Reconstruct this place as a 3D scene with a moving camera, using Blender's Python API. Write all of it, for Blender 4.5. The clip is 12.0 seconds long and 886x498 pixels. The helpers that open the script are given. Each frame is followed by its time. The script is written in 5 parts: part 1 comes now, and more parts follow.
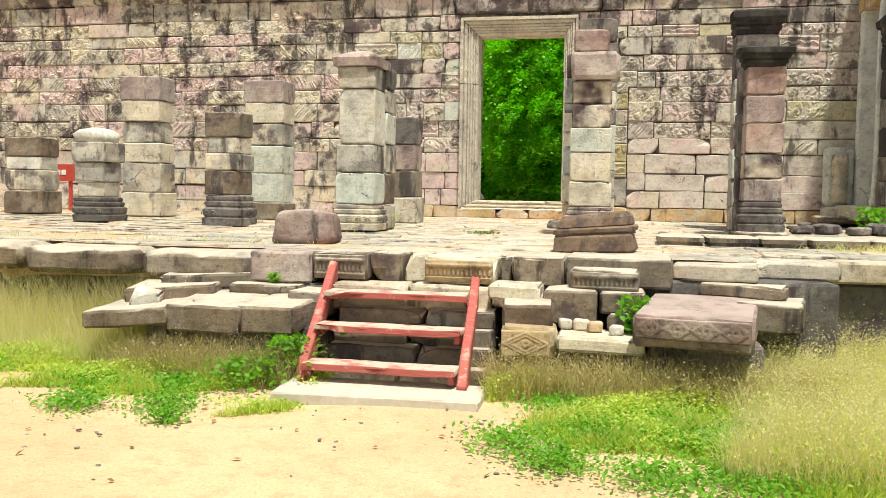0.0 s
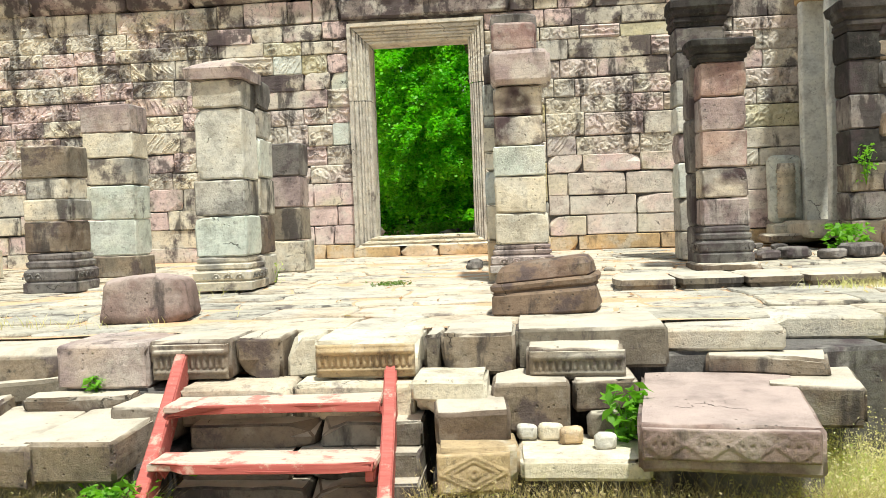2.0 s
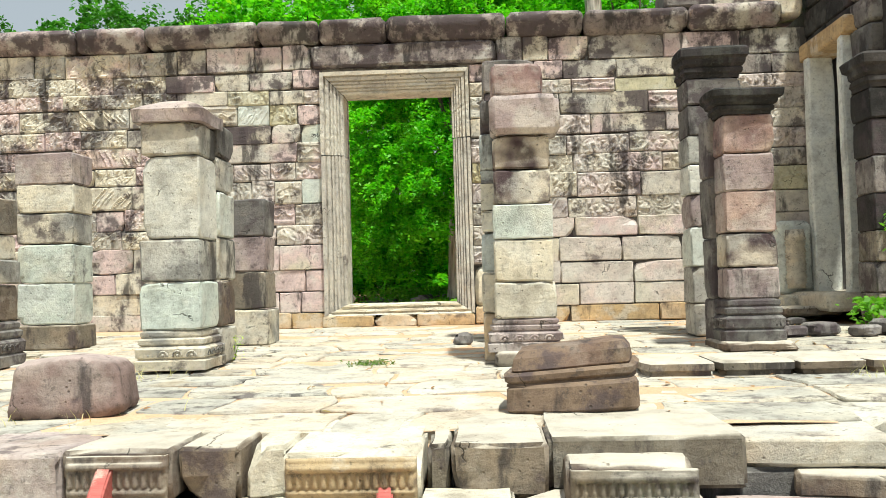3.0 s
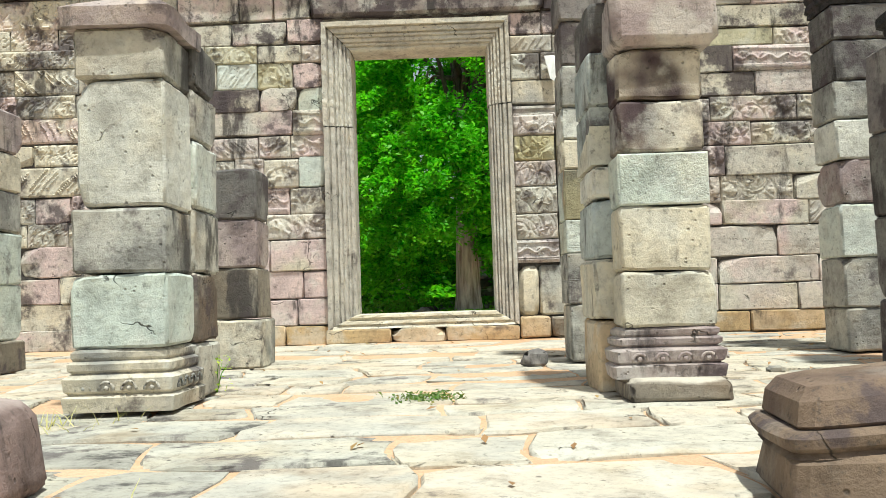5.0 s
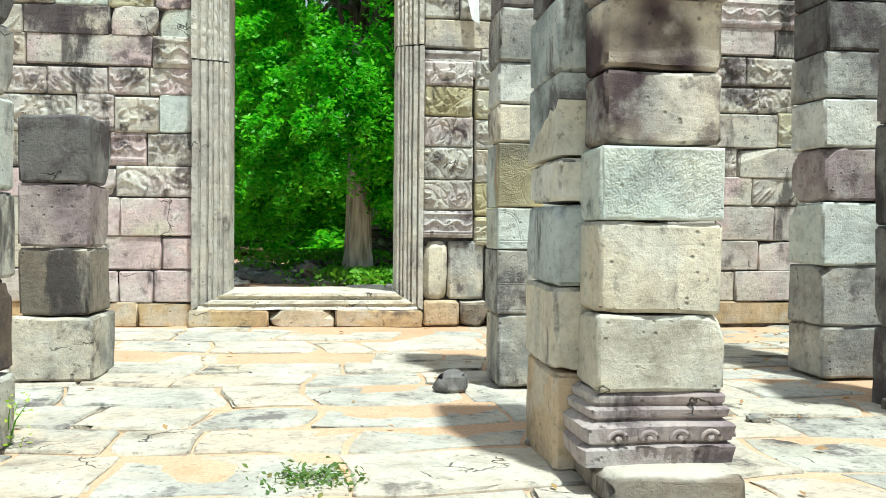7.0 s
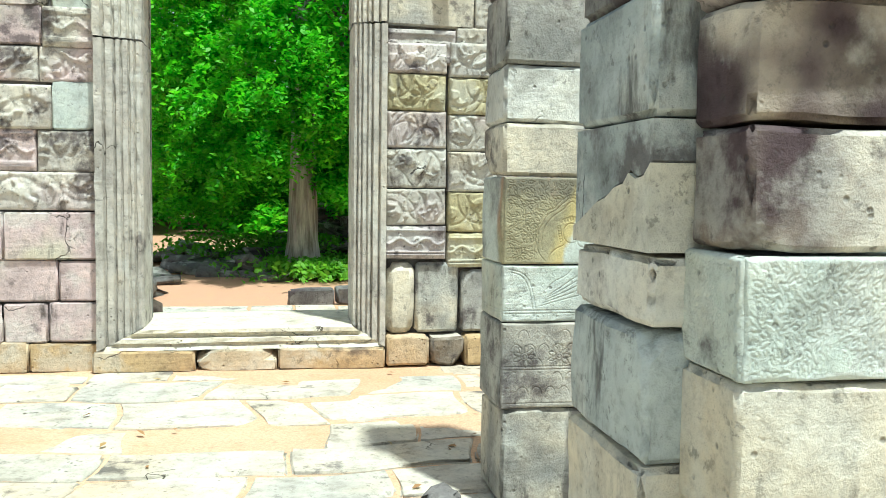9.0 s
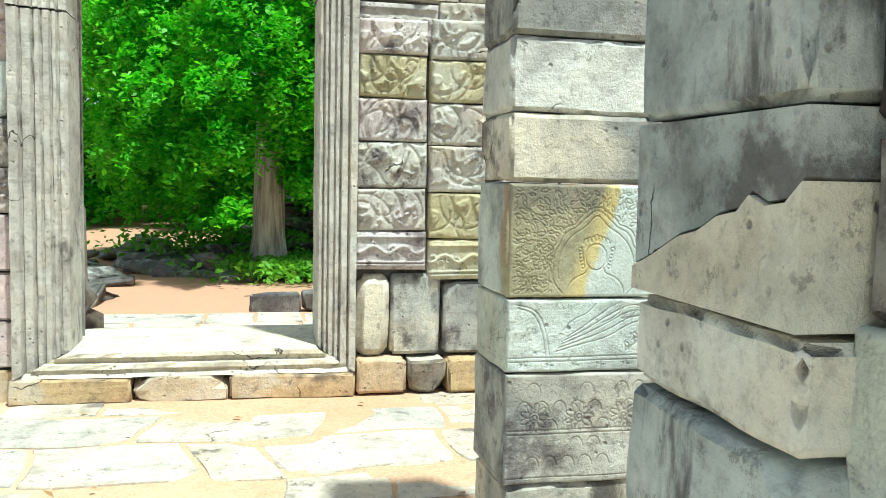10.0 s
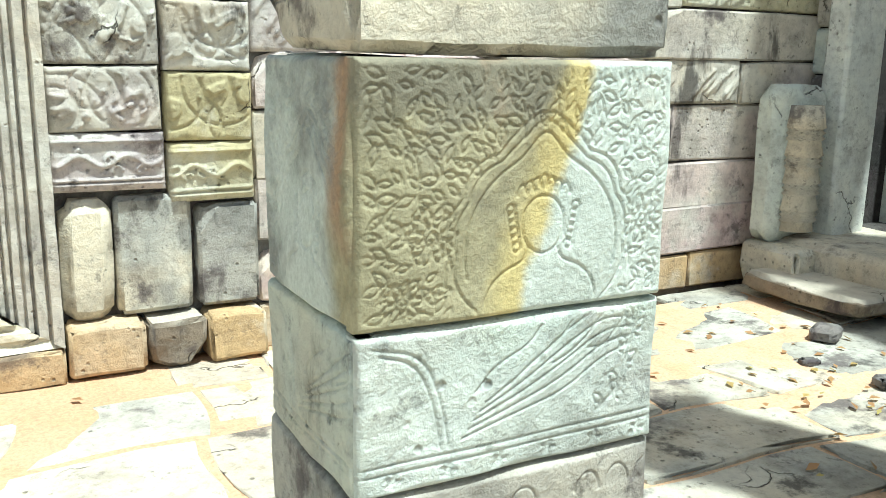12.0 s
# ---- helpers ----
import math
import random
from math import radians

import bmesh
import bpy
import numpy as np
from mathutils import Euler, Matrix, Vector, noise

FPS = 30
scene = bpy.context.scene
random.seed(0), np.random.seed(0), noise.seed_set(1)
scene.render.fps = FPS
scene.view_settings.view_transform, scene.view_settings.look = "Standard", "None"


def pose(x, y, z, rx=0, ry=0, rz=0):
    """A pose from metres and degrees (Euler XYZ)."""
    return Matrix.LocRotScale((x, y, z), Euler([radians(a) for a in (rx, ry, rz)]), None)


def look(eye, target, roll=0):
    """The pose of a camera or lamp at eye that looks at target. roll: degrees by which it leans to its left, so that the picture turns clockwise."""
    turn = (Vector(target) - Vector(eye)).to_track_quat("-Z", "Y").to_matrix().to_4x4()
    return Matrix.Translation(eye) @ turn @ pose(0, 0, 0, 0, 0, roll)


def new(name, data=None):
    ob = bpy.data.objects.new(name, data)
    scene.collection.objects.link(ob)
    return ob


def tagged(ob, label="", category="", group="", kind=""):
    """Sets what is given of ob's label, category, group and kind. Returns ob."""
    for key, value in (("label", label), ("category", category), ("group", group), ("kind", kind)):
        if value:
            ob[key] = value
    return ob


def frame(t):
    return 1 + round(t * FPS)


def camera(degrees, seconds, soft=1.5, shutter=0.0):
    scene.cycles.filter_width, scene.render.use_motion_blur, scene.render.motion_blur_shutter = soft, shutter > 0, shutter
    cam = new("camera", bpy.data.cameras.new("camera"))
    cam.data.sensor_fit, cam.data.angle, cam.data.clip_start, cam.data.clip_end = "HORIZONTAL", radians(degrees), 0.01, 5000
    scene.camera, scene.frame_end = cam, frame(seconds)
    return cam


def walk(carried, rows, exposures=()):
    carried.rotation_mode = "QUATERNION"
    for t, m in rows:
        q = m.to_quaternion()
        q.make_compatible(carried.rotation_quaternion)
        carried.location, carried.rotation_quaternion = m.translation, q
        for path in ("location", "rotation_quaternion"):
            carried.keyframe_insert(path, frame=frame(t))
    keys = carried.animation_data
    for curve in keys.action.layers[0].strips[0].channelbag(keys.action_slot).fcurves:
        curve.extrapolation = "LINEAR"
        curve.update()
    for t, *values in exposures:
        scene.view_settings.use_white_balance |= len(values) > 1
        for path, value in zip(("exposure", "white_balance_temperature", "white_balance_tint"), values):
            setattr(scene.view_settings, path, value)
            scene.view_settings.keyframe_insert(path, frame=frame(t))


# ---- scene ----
cam = camera(53.8, 12.0, soft=0.8)
METRES, EYE, TILT, LEAN, TURN = 10.5, 1.33, 0.0, 0.0, 11.9
ROWS = [
    (0.0, 0.0, 0.0, 0.0, 0.06, -3.44, -0.95),
    (0.5, -0.0, 0.0402, -0.0011, -1.36, -2.93, 0.93),
    (1.0, -0.0024, 0.0876, 0.0009, -1.54, -2.57, 2.05),
    (1.5, -0.0044, 0.1393, 0.0055, -2.89, -2.41, 2.59),
    (2.0, 0.0013, 0.194, 0.0151, -6.81, -2.0, 2.14),
    (2.5, -0.0026, 0.2446, 0.02, -9.47, 1.85, 1.69),
    (3.0, -0.0057, 0.2966, 0.0195, -9.28, 2.09, 1.53),
    (5.0, -0.027, 0.5129, 0.0088, -10.99, 3.15, 1.8),
    (5.5, -0.0226, 0.5608, 0.0127, -12.9, 2.79, 1.62),
    (6.0, -0.0224, 0.5942, 0.0189, -14.86, 2.3, 0.7),
    (6.5, -0.0146, 0.6138, 0.0246, -17.73, 0.63, -0.14),
    (7.0, -0.0081, 0.6355, 0.0433, -18.57, -1.25, -0.55),
    (7.5, -0.0072, 0.6695, 0.0487, -19.6, -1.66, -0.62),
    (9.5, 0.0269, 0.786, 0.0868, -23.16, -4.41, -1.07),
    (10.0, 0.041, 0.8253, 0.0868, -24.01, -4.5, -1.17),
    (10.5, 0.0549, 0.8644, 0.0855, -24.51, -4.53, -0.32),
    (11.0, 0.0692, 0.8963, 0.0888, -26.73, -4.91, -0.34),
    (11.5, 0.0895, 0.9297, 0.0875, -32.32, -7.96, -1.1),
    (12.0, 0.1007, 0.9556, 0.0864, -39.87, -12.36, -0.94),
]
walk(cam, [(t, pose(0, 0, EYE, TILT, LEAN, TURN) @ pose(METRES * x, METRES * y, METRES * z, 90 + pitch, roll, yaw)) for t, x, y, z, yaw, pitch, roll in ROWS],
     exposures=[(0.0, 0.26, 7050, 7), (2.5, 0.42, 6450, 3), (5.0, 0.25, 6200, 1), (7.5, 0.42, 5700, -4), (10.5, 0.58, 5700, -6), (12.0, 0.66, 5700, -5)])
import functools
import itertools


# ---- light ----
SUN_DIR = Vector((0.16, -0.30, 0.94)).normalized()
sun_data = bpy.data.lights.new("sun", "SUN")
sun_data.energy, sun_data.angle, sun_data.color = 4.5, radians(2.2), (1.0, 0.96, 0.88)
sun = new("sun", sun_data)
sun.matrix_world = look(SUN_DIR * 40, (0, 0, 0))
world = bpy.data.worlds.new("world")
scene.world = world
world.use_nodes = True
wn = world.node_tree
for n in list(wn.nodes):
    wn.nodes.remove(n)
sky = wn.nodes.new("ShaderNodeTexSky")
sky.sky_type, sky.sun_disc = "NISHITA", False
sky.sun_elevation = math.asin(SUN_DIR.z)
sky.sun_rotation = math.atan2(SUN_DIR.x, SUN_DIR.y)
sky.air_density, sky.dust_density, sky.ozone_density = 1.0, 4.0, 0.6
bg = wn.nodes.new("ShaderNodeBackground")
bg.inputs["Strength"].default_value = 0.090
wo = wn.nodes.new("ShaderNodeOutputWorld")
haze = wn.nodes.new("ShaderNodeMix")
haze.data_type = "RGBA"
haze.inputs[0].default_value = 0.5
haze.inputs[7].default_value = (6.4, 6.45, 6.4, 1)
wn.links.new(sky.outputs["Color"], haze.inputs[6])
wn.links.new(haze.outputs[2], bg.inputs["Color"])
wn.links.new(bg.outputs["Background"], wo.inputs["Surface"])

# ---- materials ----


class Nodes:
    """A short way to write node trees."""

    def __init__(self, name):
        self.mat = bpy.data.materials.new(name)
        self.mat.use_nodes = True
        self.tree = self.mat.node_tree
        self.bsdf = next(n for n in self.tree.nodes if n.type == "BSDF_PRINCIPLED")

    def add(self, kind, **sockets):
        n = self.tree.nodes.new(kind)
        for k, v in sockets.items():
            self.put(n.inputs[k.replace("_", " ")], v)
        return n

    def put(self, socket, v):
        if isinstance(v, bpy.types.NodeSocket):
            self.tree.links.new(v, socket)
        else:
            socket.default_value = v

    def math(self, op, a, b=0.0, clamp=False):
        n = self.tree.nodes.new("ShaderNodeMath")
        n.operation, n.use_clamp = op, clamp
        self.put(n.inputs[0], a)
        self.put(n.inputs[1], b)
        return n.outputs[0]

    def vec(self, op, a, b):
        n = self.tree.nodes.new("ShaderNodeVectorMath")
        n.operation = op
        self.put(n.inputs[0], a)
        self.put(n.inputs[1], b)
        return n.outputs[0]

    def noise(self, v, scale, detail=4.0, rough=0.6):
        return self.add("ShaderNodeTexNoise", Vector=v, Scale=scale, Detail=detail, Roughness=rough).outputs["Fac"]

    def step(self, v, lo, hi, a=0.0, b=1.0):
        n = self.tree.nodes.new("ShaderNodeMapRange")
        n.interpolation_type = "SMOOTHSTEP"
        for i, q in enumerate((v, lo, hi, a, b)):
            self.put(n.inputs[i], q)
        return n.outputs[0]

    def ramp(self, fac, stops, constant=False):
        n = self.tree.nodes.new("ShaderNodeValToRGB")
        cr = n.color_ramp
        cr.interpolation = "CONSTANT" if constant else "LINEAR"
        while len(cr.elements) < len(stops):
            cr.elements.new(0.5)
        for e, (p, c) in zip(cr.elements, stops):
            e.position, e.color = p, (*c, 1)
        self.put(n.inputs[0], fac)
        return n.outputs[0]

    def mix(self, fac, a, b, mode="MIX"):
        n = self.tree.nodes.new("ShaderNodeMix")
        n.data_type, n.blend_type = "RGBA", mode
        self.put(n.inputs[0], fac)
        for i, v in ((6, a), (7, b)):
            self.put(n.inputs[i], v if isinstance(v, bpy.types.NodeSocket) else (*v, 1))
        return n.outputs[2]

    def done(self, color, rough, height=None, strength=0.5, distance=0.02):
        self.put(self.bsdf.inputs["Base Color"], color)
        self.put(self.bsdf.inputs["Roughness"], rough)
        self.bsdf.inputs["Specular IOR Level"].default_value = 0.3
        if height is not None:
            b = self.add("ShaderNodeBump", Strength=strength, Distance=distance, Height=height)
            self.put(self.bsdf.inputs["Normal"], b.outputs["Normal"])
        return self.mat


def stone(name, colors, stain=0.45, island=False, pale=0.4, layers=0.14, flow=False, worn=None, second=None):
    """Weathered sandstone: a tone for each block that drifts across it, black biofilm runs, bleached skin, bedding
    lines, pits and cracks.
    worn: a paler tone laid on upward faces, part foot wear, part the light on tops. second: the tone of the broad
    patches."""
    k = Nodes(name)
    place = k.add("ShaderNodeNewGeometry")
    rnd = place.outputs["Random Per Island"] if island else k.add("ShaderNodeObjectInfo").outputs["Random"]
    comb = k.add("ShaderNodeCombineXYZ", X=k.math("MULTIPLY", rnd, 37.0), Y=k.math("MULTIPLY", rnd, 91.0), Z=k.math("MULTIPLY", rnd, 53.0)).outputs[0]
    pos = place.outputs["Position"]
    own = k.vec("ADD", pos, comb)
    field = pos if flow else own
    askew = k.add("ShaderNodeVectorRotate", Vector=own, Axis=(0.6, 0.7, 0.4), Angle=0.83).outputs[0]
    stops = [(i / len(colors), c) for i, c in enumerate(colors)]
    base = k.ramp(k.math("FRACT", k.math("MULTIPLY", rnd, 7.31)), stops, True)
    other = k.ramp(k.math("FRACT", k.math("MULTIPLY", rnd, 3.77)), stops, True)
    drift = k.noise(field, 1.9, 3.0, 0.55)
    base = k.mix(k.step(drift, 0.42, 0.60), base, second or other)
    blotch = k.noise(askew, 4.5, 6.0, 0.65)
    base = k.mix(1.0, base, k.ramp(blotch, [(0.28, (0.60, 0.585, 0.57)), (0.48, (1, 1, 1)), (0.72, (1.24, 1.22, 1.16))]), "MULTIPLY")
    base = k.mix(k.step(k.noise(own, 1.4, 3.0), 0.55, 0.72, 0, min(0.3, sum(colors[0]) * 0.24)), base, (0.50, 0.37, 0.20))
    skin = k.noise(k.vec("ADD", field, (5.0, 9.0, 2.0)), 2.6, 7.0, 0.62)
    if pale > 0:
        base = k.mix(k.step(skin, 0.50, 0.60, 0, pale), base, (0.66, 0.66, 0.60))
    bed = k.noise(k.vec("MULTIPLY", own, (1.6, 1.6, 24.0)), 1.0, 3.0, 0.55)
    base = k.mix(layers, base, k.ramp(bed, [(0.32, (0.62, 0.61, 0.60)), (0.5, (1, 1, 1)), (0.7, (1.15, 1.15, 1.13))]), "MULTIPLY")
    speck = k.noise(askew, 26.0, 6.0, 0.74)
    base = k.mix(0.42, base, k.ramp(speck, [(0.34, (0.42, 0.41, 0.40)), (0.48, (1.0, 1.0, 1.0)), (0.70, (1.25, 1.25, 1.22))]), "MULTIPLY")
    if stain > 0:
        run = k.noise(k.vec("MULTIPLY", field, (2.6, 2.6, 0.7)), 1.25, 8.0, 0.66)
        base = k.mix(k.step(run, 0.650 - 0.20 * stain, 0.745 - 0.20 * stain, 0, 0.66 + 0.3 * stain), base, (0.040, 0.036, 0.037))
        film = k.noise(field, 2.7, 9.0, 0.68)
        base = k.mix(k.step(film, 0.630 - 0.20 * stain, 0.73 - 0.20 * stain, 0, 0.58 + 0.4 * stain), base, (0.070, 0.054, 0.060))
        spots = k.noise(askew, 15.0, 7.0, 0.75)
        base = k.mix(k.step(spots, 0.60 - 0.06 * stain, 0.67 - 0.06 * stain, 0, 0.35 + 0.4 * stain), base, (0.07, 0.065, 0.06))
    # tops painted paler by facing: rubbed stone plus the sun on them
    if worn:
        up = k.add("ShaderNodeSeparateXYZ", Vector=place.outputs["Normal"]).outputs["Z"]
        worn_lit = k.ramp(blotch, [(0.3, tuple(0.68 * c for c in worn)), (0.5, worn), (0.7, tuple(1.15 * c for c in worn))])
        base = k.mix(k.step(k.math("ADD", up, k.math("MULTIPLY", skin, 0.9)), 1.10, 1.38, 0, 0.85), base, worn_lit)
    crack = k.add("ShaderNodeTexVoronoi", Vector=k.vec("ADD", own, k.vec("MULTIPLY", k.add("ShaderNodeTexNoise", Vector=own, Scale=7.0, Detail=4.0).outputs["Color"], (0.22, 0.22, 0.22))), Scale=1.9)
    crack.feature = "DISTANCE_TO_EDGE"
    line = k.math("SUBTRACT", 1.0, k.step(crack.outputs["Distance"], 0.0, 0.010))
    line = k.math("MULTIPLY", line, k.step(k.noise(own, 2.6, 2.0), 0.60, 0.66))
    base = k.mix(k.math("MULTIPLY", line, 0.85), base, (0.04, 0.036, 0.032))
    pits = k.add("ShaderNodeTexVoronoi", Vector=own, Scale=24.0)
    pit = k.math("MULTIPLY", k.math("SUBTRACT", 1.0, k.step(pits.outputs["Distance"], 0.06, 0.22)), k.step(k.noise(own, 5.0, 2.0), 0.52, 0.62))
    base = k.mix(k.math("MULTIPLY", pit, 0.55), base, (0.06, 0.055, 0.05))
    grain = k.noise(askew, 130.0, 3.0, 0.7)
    h = k.math("ADD", k.math("MULTIPLY", blotch, 0.9), k.math("MULTIPLY", speck, 0.5))
    h = k.math("ADD", h, k.math("MULTIPLY", bed, 0.12 + layers * 0.6))
    h = k.math("ADD", h, k.math("MULTIPLY", grain, 0.10))
    h = k.math("SUBTRACT", h, k.math("ADD", k.math("MULTIPLY", line, 0.7), k.math("MULTIPLY", pit, 0.5)))
    return k.done(base, 0.92, h, 0.9, 0.018)


GREY, PINK, CREAM = (0.46, 0.435, 0.38), (0.59, 0.47, 0.46), (0.62, 0.57, 0.46)
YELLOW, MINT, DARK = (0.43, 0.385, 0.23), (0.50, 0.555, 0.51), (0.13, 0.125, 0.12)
PURPLE, RED, OCHRE = (0.28, 0.225, 0.225), (0.27, 0.165, 0.15), (0.50, 0.36, 0.20)
BUFF, WHITE = (0.58, 0.53, 0.43), (0.64, 0.64, 0.59)

m_wall = stone("wall sandstone", [PINK, (0.56, 0.50, 0.46), (0.60, 0.51, 0.48), BUFF, (0.54, 0.50, 0.45), PINK], 0.26, flow=True)
m_carved = stone("carved wall sandstone", [(0.55, 0.48, 0.45), (0.50, 0.46, 0.41), PINK, (0.57, 0.53, 0.45), (0.55, 0.51, 0.45)], 0.5, flow=True)
m_carved_fine = stone("carved panel sandstone", [GREY, (0.46, 0.41, 0.40), GREY, BUFF, (0.46, 0.44, 0.40)], 0.42)
m_wall_far = stone("far wall sandstone", [PINK, GREY, PINK, CREAM, BUFF, PINK, (0.38, 0.36, 0.33), BUFF], 0.6, True, flow=True)
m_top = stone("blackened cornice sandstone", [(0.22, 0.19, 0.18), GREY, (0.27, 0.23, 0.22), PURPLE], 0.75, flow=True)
m_upper = stone("streaked upper course sandstone", [PINK, GREY, BUFF, (0.30, 0.27, 0.25)], 0.75, flow=True)
m_grey = stone("grey pillar sandstone", [GREY, (0.38, 0.37, 0.34), BUFF], 0.45, second=(0.25, 0.25, 0.235))
m_cream = stone("cream pillar sandstone", [CREAM, (0.52, 0.485, 0.40), (0.57, 0.53, 0.43)], 0.24)
m_white = stone("pale pillar sandstone", [WHITE, (0.70, 0.70, 0.65)], 0.26, second=(0.50, 0.50, 0.46))
m_mint = stone("pale green lichen sandstone", [MINT, (0.56, 0.60, 0.56)], 0.26)
m_purple = stone("purple sandstone", [PURPLE, (0.30, 0.24, 0.24)], 0.4, pale=0.25, second=(0.42, 0.36, 0.34))
m_red = stone("dark red sandstone", [RED, (0.22, 0.14, 0.135)], 0.4, pale=0.25, second=(0.40, 0.30, 0.275))
# stained stone, also the painted shade of the footings below ledges and slabs
m_dark = stone("black stained and shade dark sandstone", [DARK, (0.17, 0.16, 0.155), (0.21, 0.19, 0.185)], 0.6, pale=0.15)
m_yellow = stone("yellow lichen sandstone", [YELLOW, (0.50, 0.47, 0.33)], 0.15)
m_ochre = stone("ochre foundation stone", [OCHRE, (0.55, 0.43, 0.29), OCHRE, (0.56, 0.46, 0.33)], 0.25)
m_frame = stone("door moulding sandstone", [(0.50, 0.47, 0.42), (0.53, 0.49, 0.42)], 0.25, pale=0.35)
m_sill = stone("worn sill sandstone", [CREAM], 0.12)
m_paving = stone("paving sandstone", [(0.52, 0.47, 0.39), (0.49, 0.46, 0.39), (0.50, 0.43, 0.34), (0.44, 0.42, 0.37), (0.53, 0.48, 0.39)], 0.22, pale=0.25)
m_brown = stone("brown fallen sandstone", [(0.16, 0.11, 0.085), (0.20, 0.145, 0.105)], 0.5, pale=0.1)
# dark sides hold crust and the shade of the fronts in one colour
m_slab = stone("slab sandstone with worn lit tops and shaded sides", [(0.20, 0.16, 0.12), (0.15, 0.115, 0.09), (0.23, 0.19, 0.145), (0.17, 0.15, 0.12)], 0.5, pale=0.14, worn=(0.57, 0.525, 0.44))
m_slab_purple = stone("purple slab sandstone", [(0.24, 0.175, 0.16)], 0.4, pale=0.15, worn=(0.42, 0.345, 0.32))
m_orange = stone("diamond carved sandstone", [(0.40, 0.31, 0.19)], 0.3)
m_black = stone("black crusted sandstone", [(0.022, 0.022, 0.022), (0.035, 0.034, 0.033), (0.055, 0.05, 0.048)], 0.5, pale=0.06)
# lighter and less stained than the pale pillar stone
m_jamb = stone("pale jamb sandstone", [(0.66, 0.68, 0.65), (0.70, 0.71, 0.67)], 0.08)
m_buff = stone("buff pillar sandstone", [(0.60, 0.58, 0.49)], 0.34)
m_cream_dark = stone("purple stained cream sandstone", [(0.52, 0.47, 0.40), (0.56, 0.50, 0.41)], 0.3, second=(0.075, 0.052, 0.058))
m_blue = stone("blue grey sandstone", [(0.45, 0.50, 0.50), (0.44, 0.49, 0.49)], 0.4, second=(0.30, 0.34, 0.34))
m_paving_grey = stone("greyed paving sandstone", [(0.42, 0.40, 0.34), (0.36, 0.35, 0.31), (0.46, 0.42, 0.34)], 0.42, pale=0.25)
m_rubble = stone("dark rubble sandstone", [(0.13, 0.125, 0.12), (0.24, 0.23, 0.21), (0.17, 0.16, 0.15)], 0.4, island=True)


def split_stone():
    """One block that is olive and yellow on one side of a slanting seam and pale green on the other."""
    k = Nodes("olive and pale green pillar sandstone")
    pos = k.add("ShaderNodeNewGeometry").outputs["Position"]
    sep = k.add("ShaderNodeSeparateXYZ", Vector=pos)
    wob = k.math("MULTIPLY", k.math("SUBTRACT", k.noise(pos, 9.0, 4.0), 0.5), 0.09)
    seam = k.math("ADD", k.math("SUBTRACT", sep.outputs["X"], k.math("MULTIPLY", k.math("SUBTRACT", sep.outputs["Z"], 1.905), 0.34)), wob)
    n1, n2 = k.noise(pos, 14.0, 5.0, 0.7), k.noise(pos, 4.0, 4.0)
    olive = k.ramp(n1, [(0.3, (0.26, 0.24, 0.15)), (0.7, (0.44, 0.40, 0.26))])
    olive = k.mix(k.step(k.math("ADD", n2, k.math("MULTIPLY", k.math("SUBTRACT", sep.outputs["Z"], 2.1), 1.2)), 0.45, 0.65, 0, 0.75), olive, (0.17, 0.16, 0.13))
    gold = k.mix(k.step(seam, -0.50, -0.44), olive, (0.56, 0.47, 0.22))
    mint = k.ramp(n1, [(0.3, (0.48, 0.53, 0.48)), (0.7, (0.62, 0.66, 0.61))])
    base = k.mix(k.step(seam, -0.435, -0.415), gold, mint)
    y = sep.outputs["Y"]
    flank = k.math("ADD", y, k.math("MULTIPLY", wob, 0.9))
    rust = k.math("MULTIPLY", k.step(flank, 10.975, 11.0), k.step(k.math("ADD", sep.outputs["Z"], wob), 1.98, 2.06, 0, 0.75))
    base = k.mix(rust, base, (0.42, 0.27, 0.17))
    base = k.mix(k.step(flank, 11.0, 11.05), base, k.mix(k.step(n2, 0.42, 0.60), mint, (0.27, 0.28, 0.26)))
    grain = k.noise(pos, 110.0, 3.0, 0.7)
    base = k.mix(0.5, base, k.ramp(grain, [(0.3, (0.7, 0.7, 0.7)), (0.7, (1.25, 1.25, 1.25))]), "MULTIPLY")
    return k.done(base, 0.92, k.math("ADD", k.math("MULTIPLY", grain, 0.4), n1), 0.45, 0.012)


m_split = split_stone()


def earth(name, sand, dry, path=(0.45, 0.25, 0.16)):
    k = Nodes(name)
    pos = k.add("ShaderNodeNewGeometry").outputs["Position"]
    a, b, c = k.noise(pos, 0.7, 5.0), k.noise(pos, 6.0, 6.0, 0.7), k.noise(pos, 70.0, 3.0, 0.7)
    base = k.ramp(a, [(0.3, dry), (0.6, sand)])
    y = k.add("ShaderNodeSeparateXYZ", Vector=pos).outputs["Y"]
    base = k.mix(k.step(y, 13.0, 15.0), base, path)
    base = k.mix(k.step(b, 0.47, 0.66, 0, 0.55), base, (0.52, 0.32, 0.18))
    base = k.mix(k.step(k.noise(pos, 22.0, 6.0, 0.75), 0.56, 0.68, 0, 0.5), base, (0.30, 0.22, 0.14))
    base = k.mix(0.6, base, k.ramp(c, [(0.3, (0.7, 0.7, 0.7)), (0.7, (1.25, 1.25, 1.25))]), "MULTIPLY")
    peb = k.add("ShaderNodeTexVoronoi", Vector=pos, Scale=30.0).outputs["Distance"]
    h = k.math("ADD", k.math("MULTIPLY", b, 1.0), k.math("ADD", k.math("MULTIPLY", c, 0.3), k.math("MULTIPLY", k.step(peb, 0.0, 0.3), 0.15)))
    return k.done(base, 0.97, h, 0.6, 0.03)


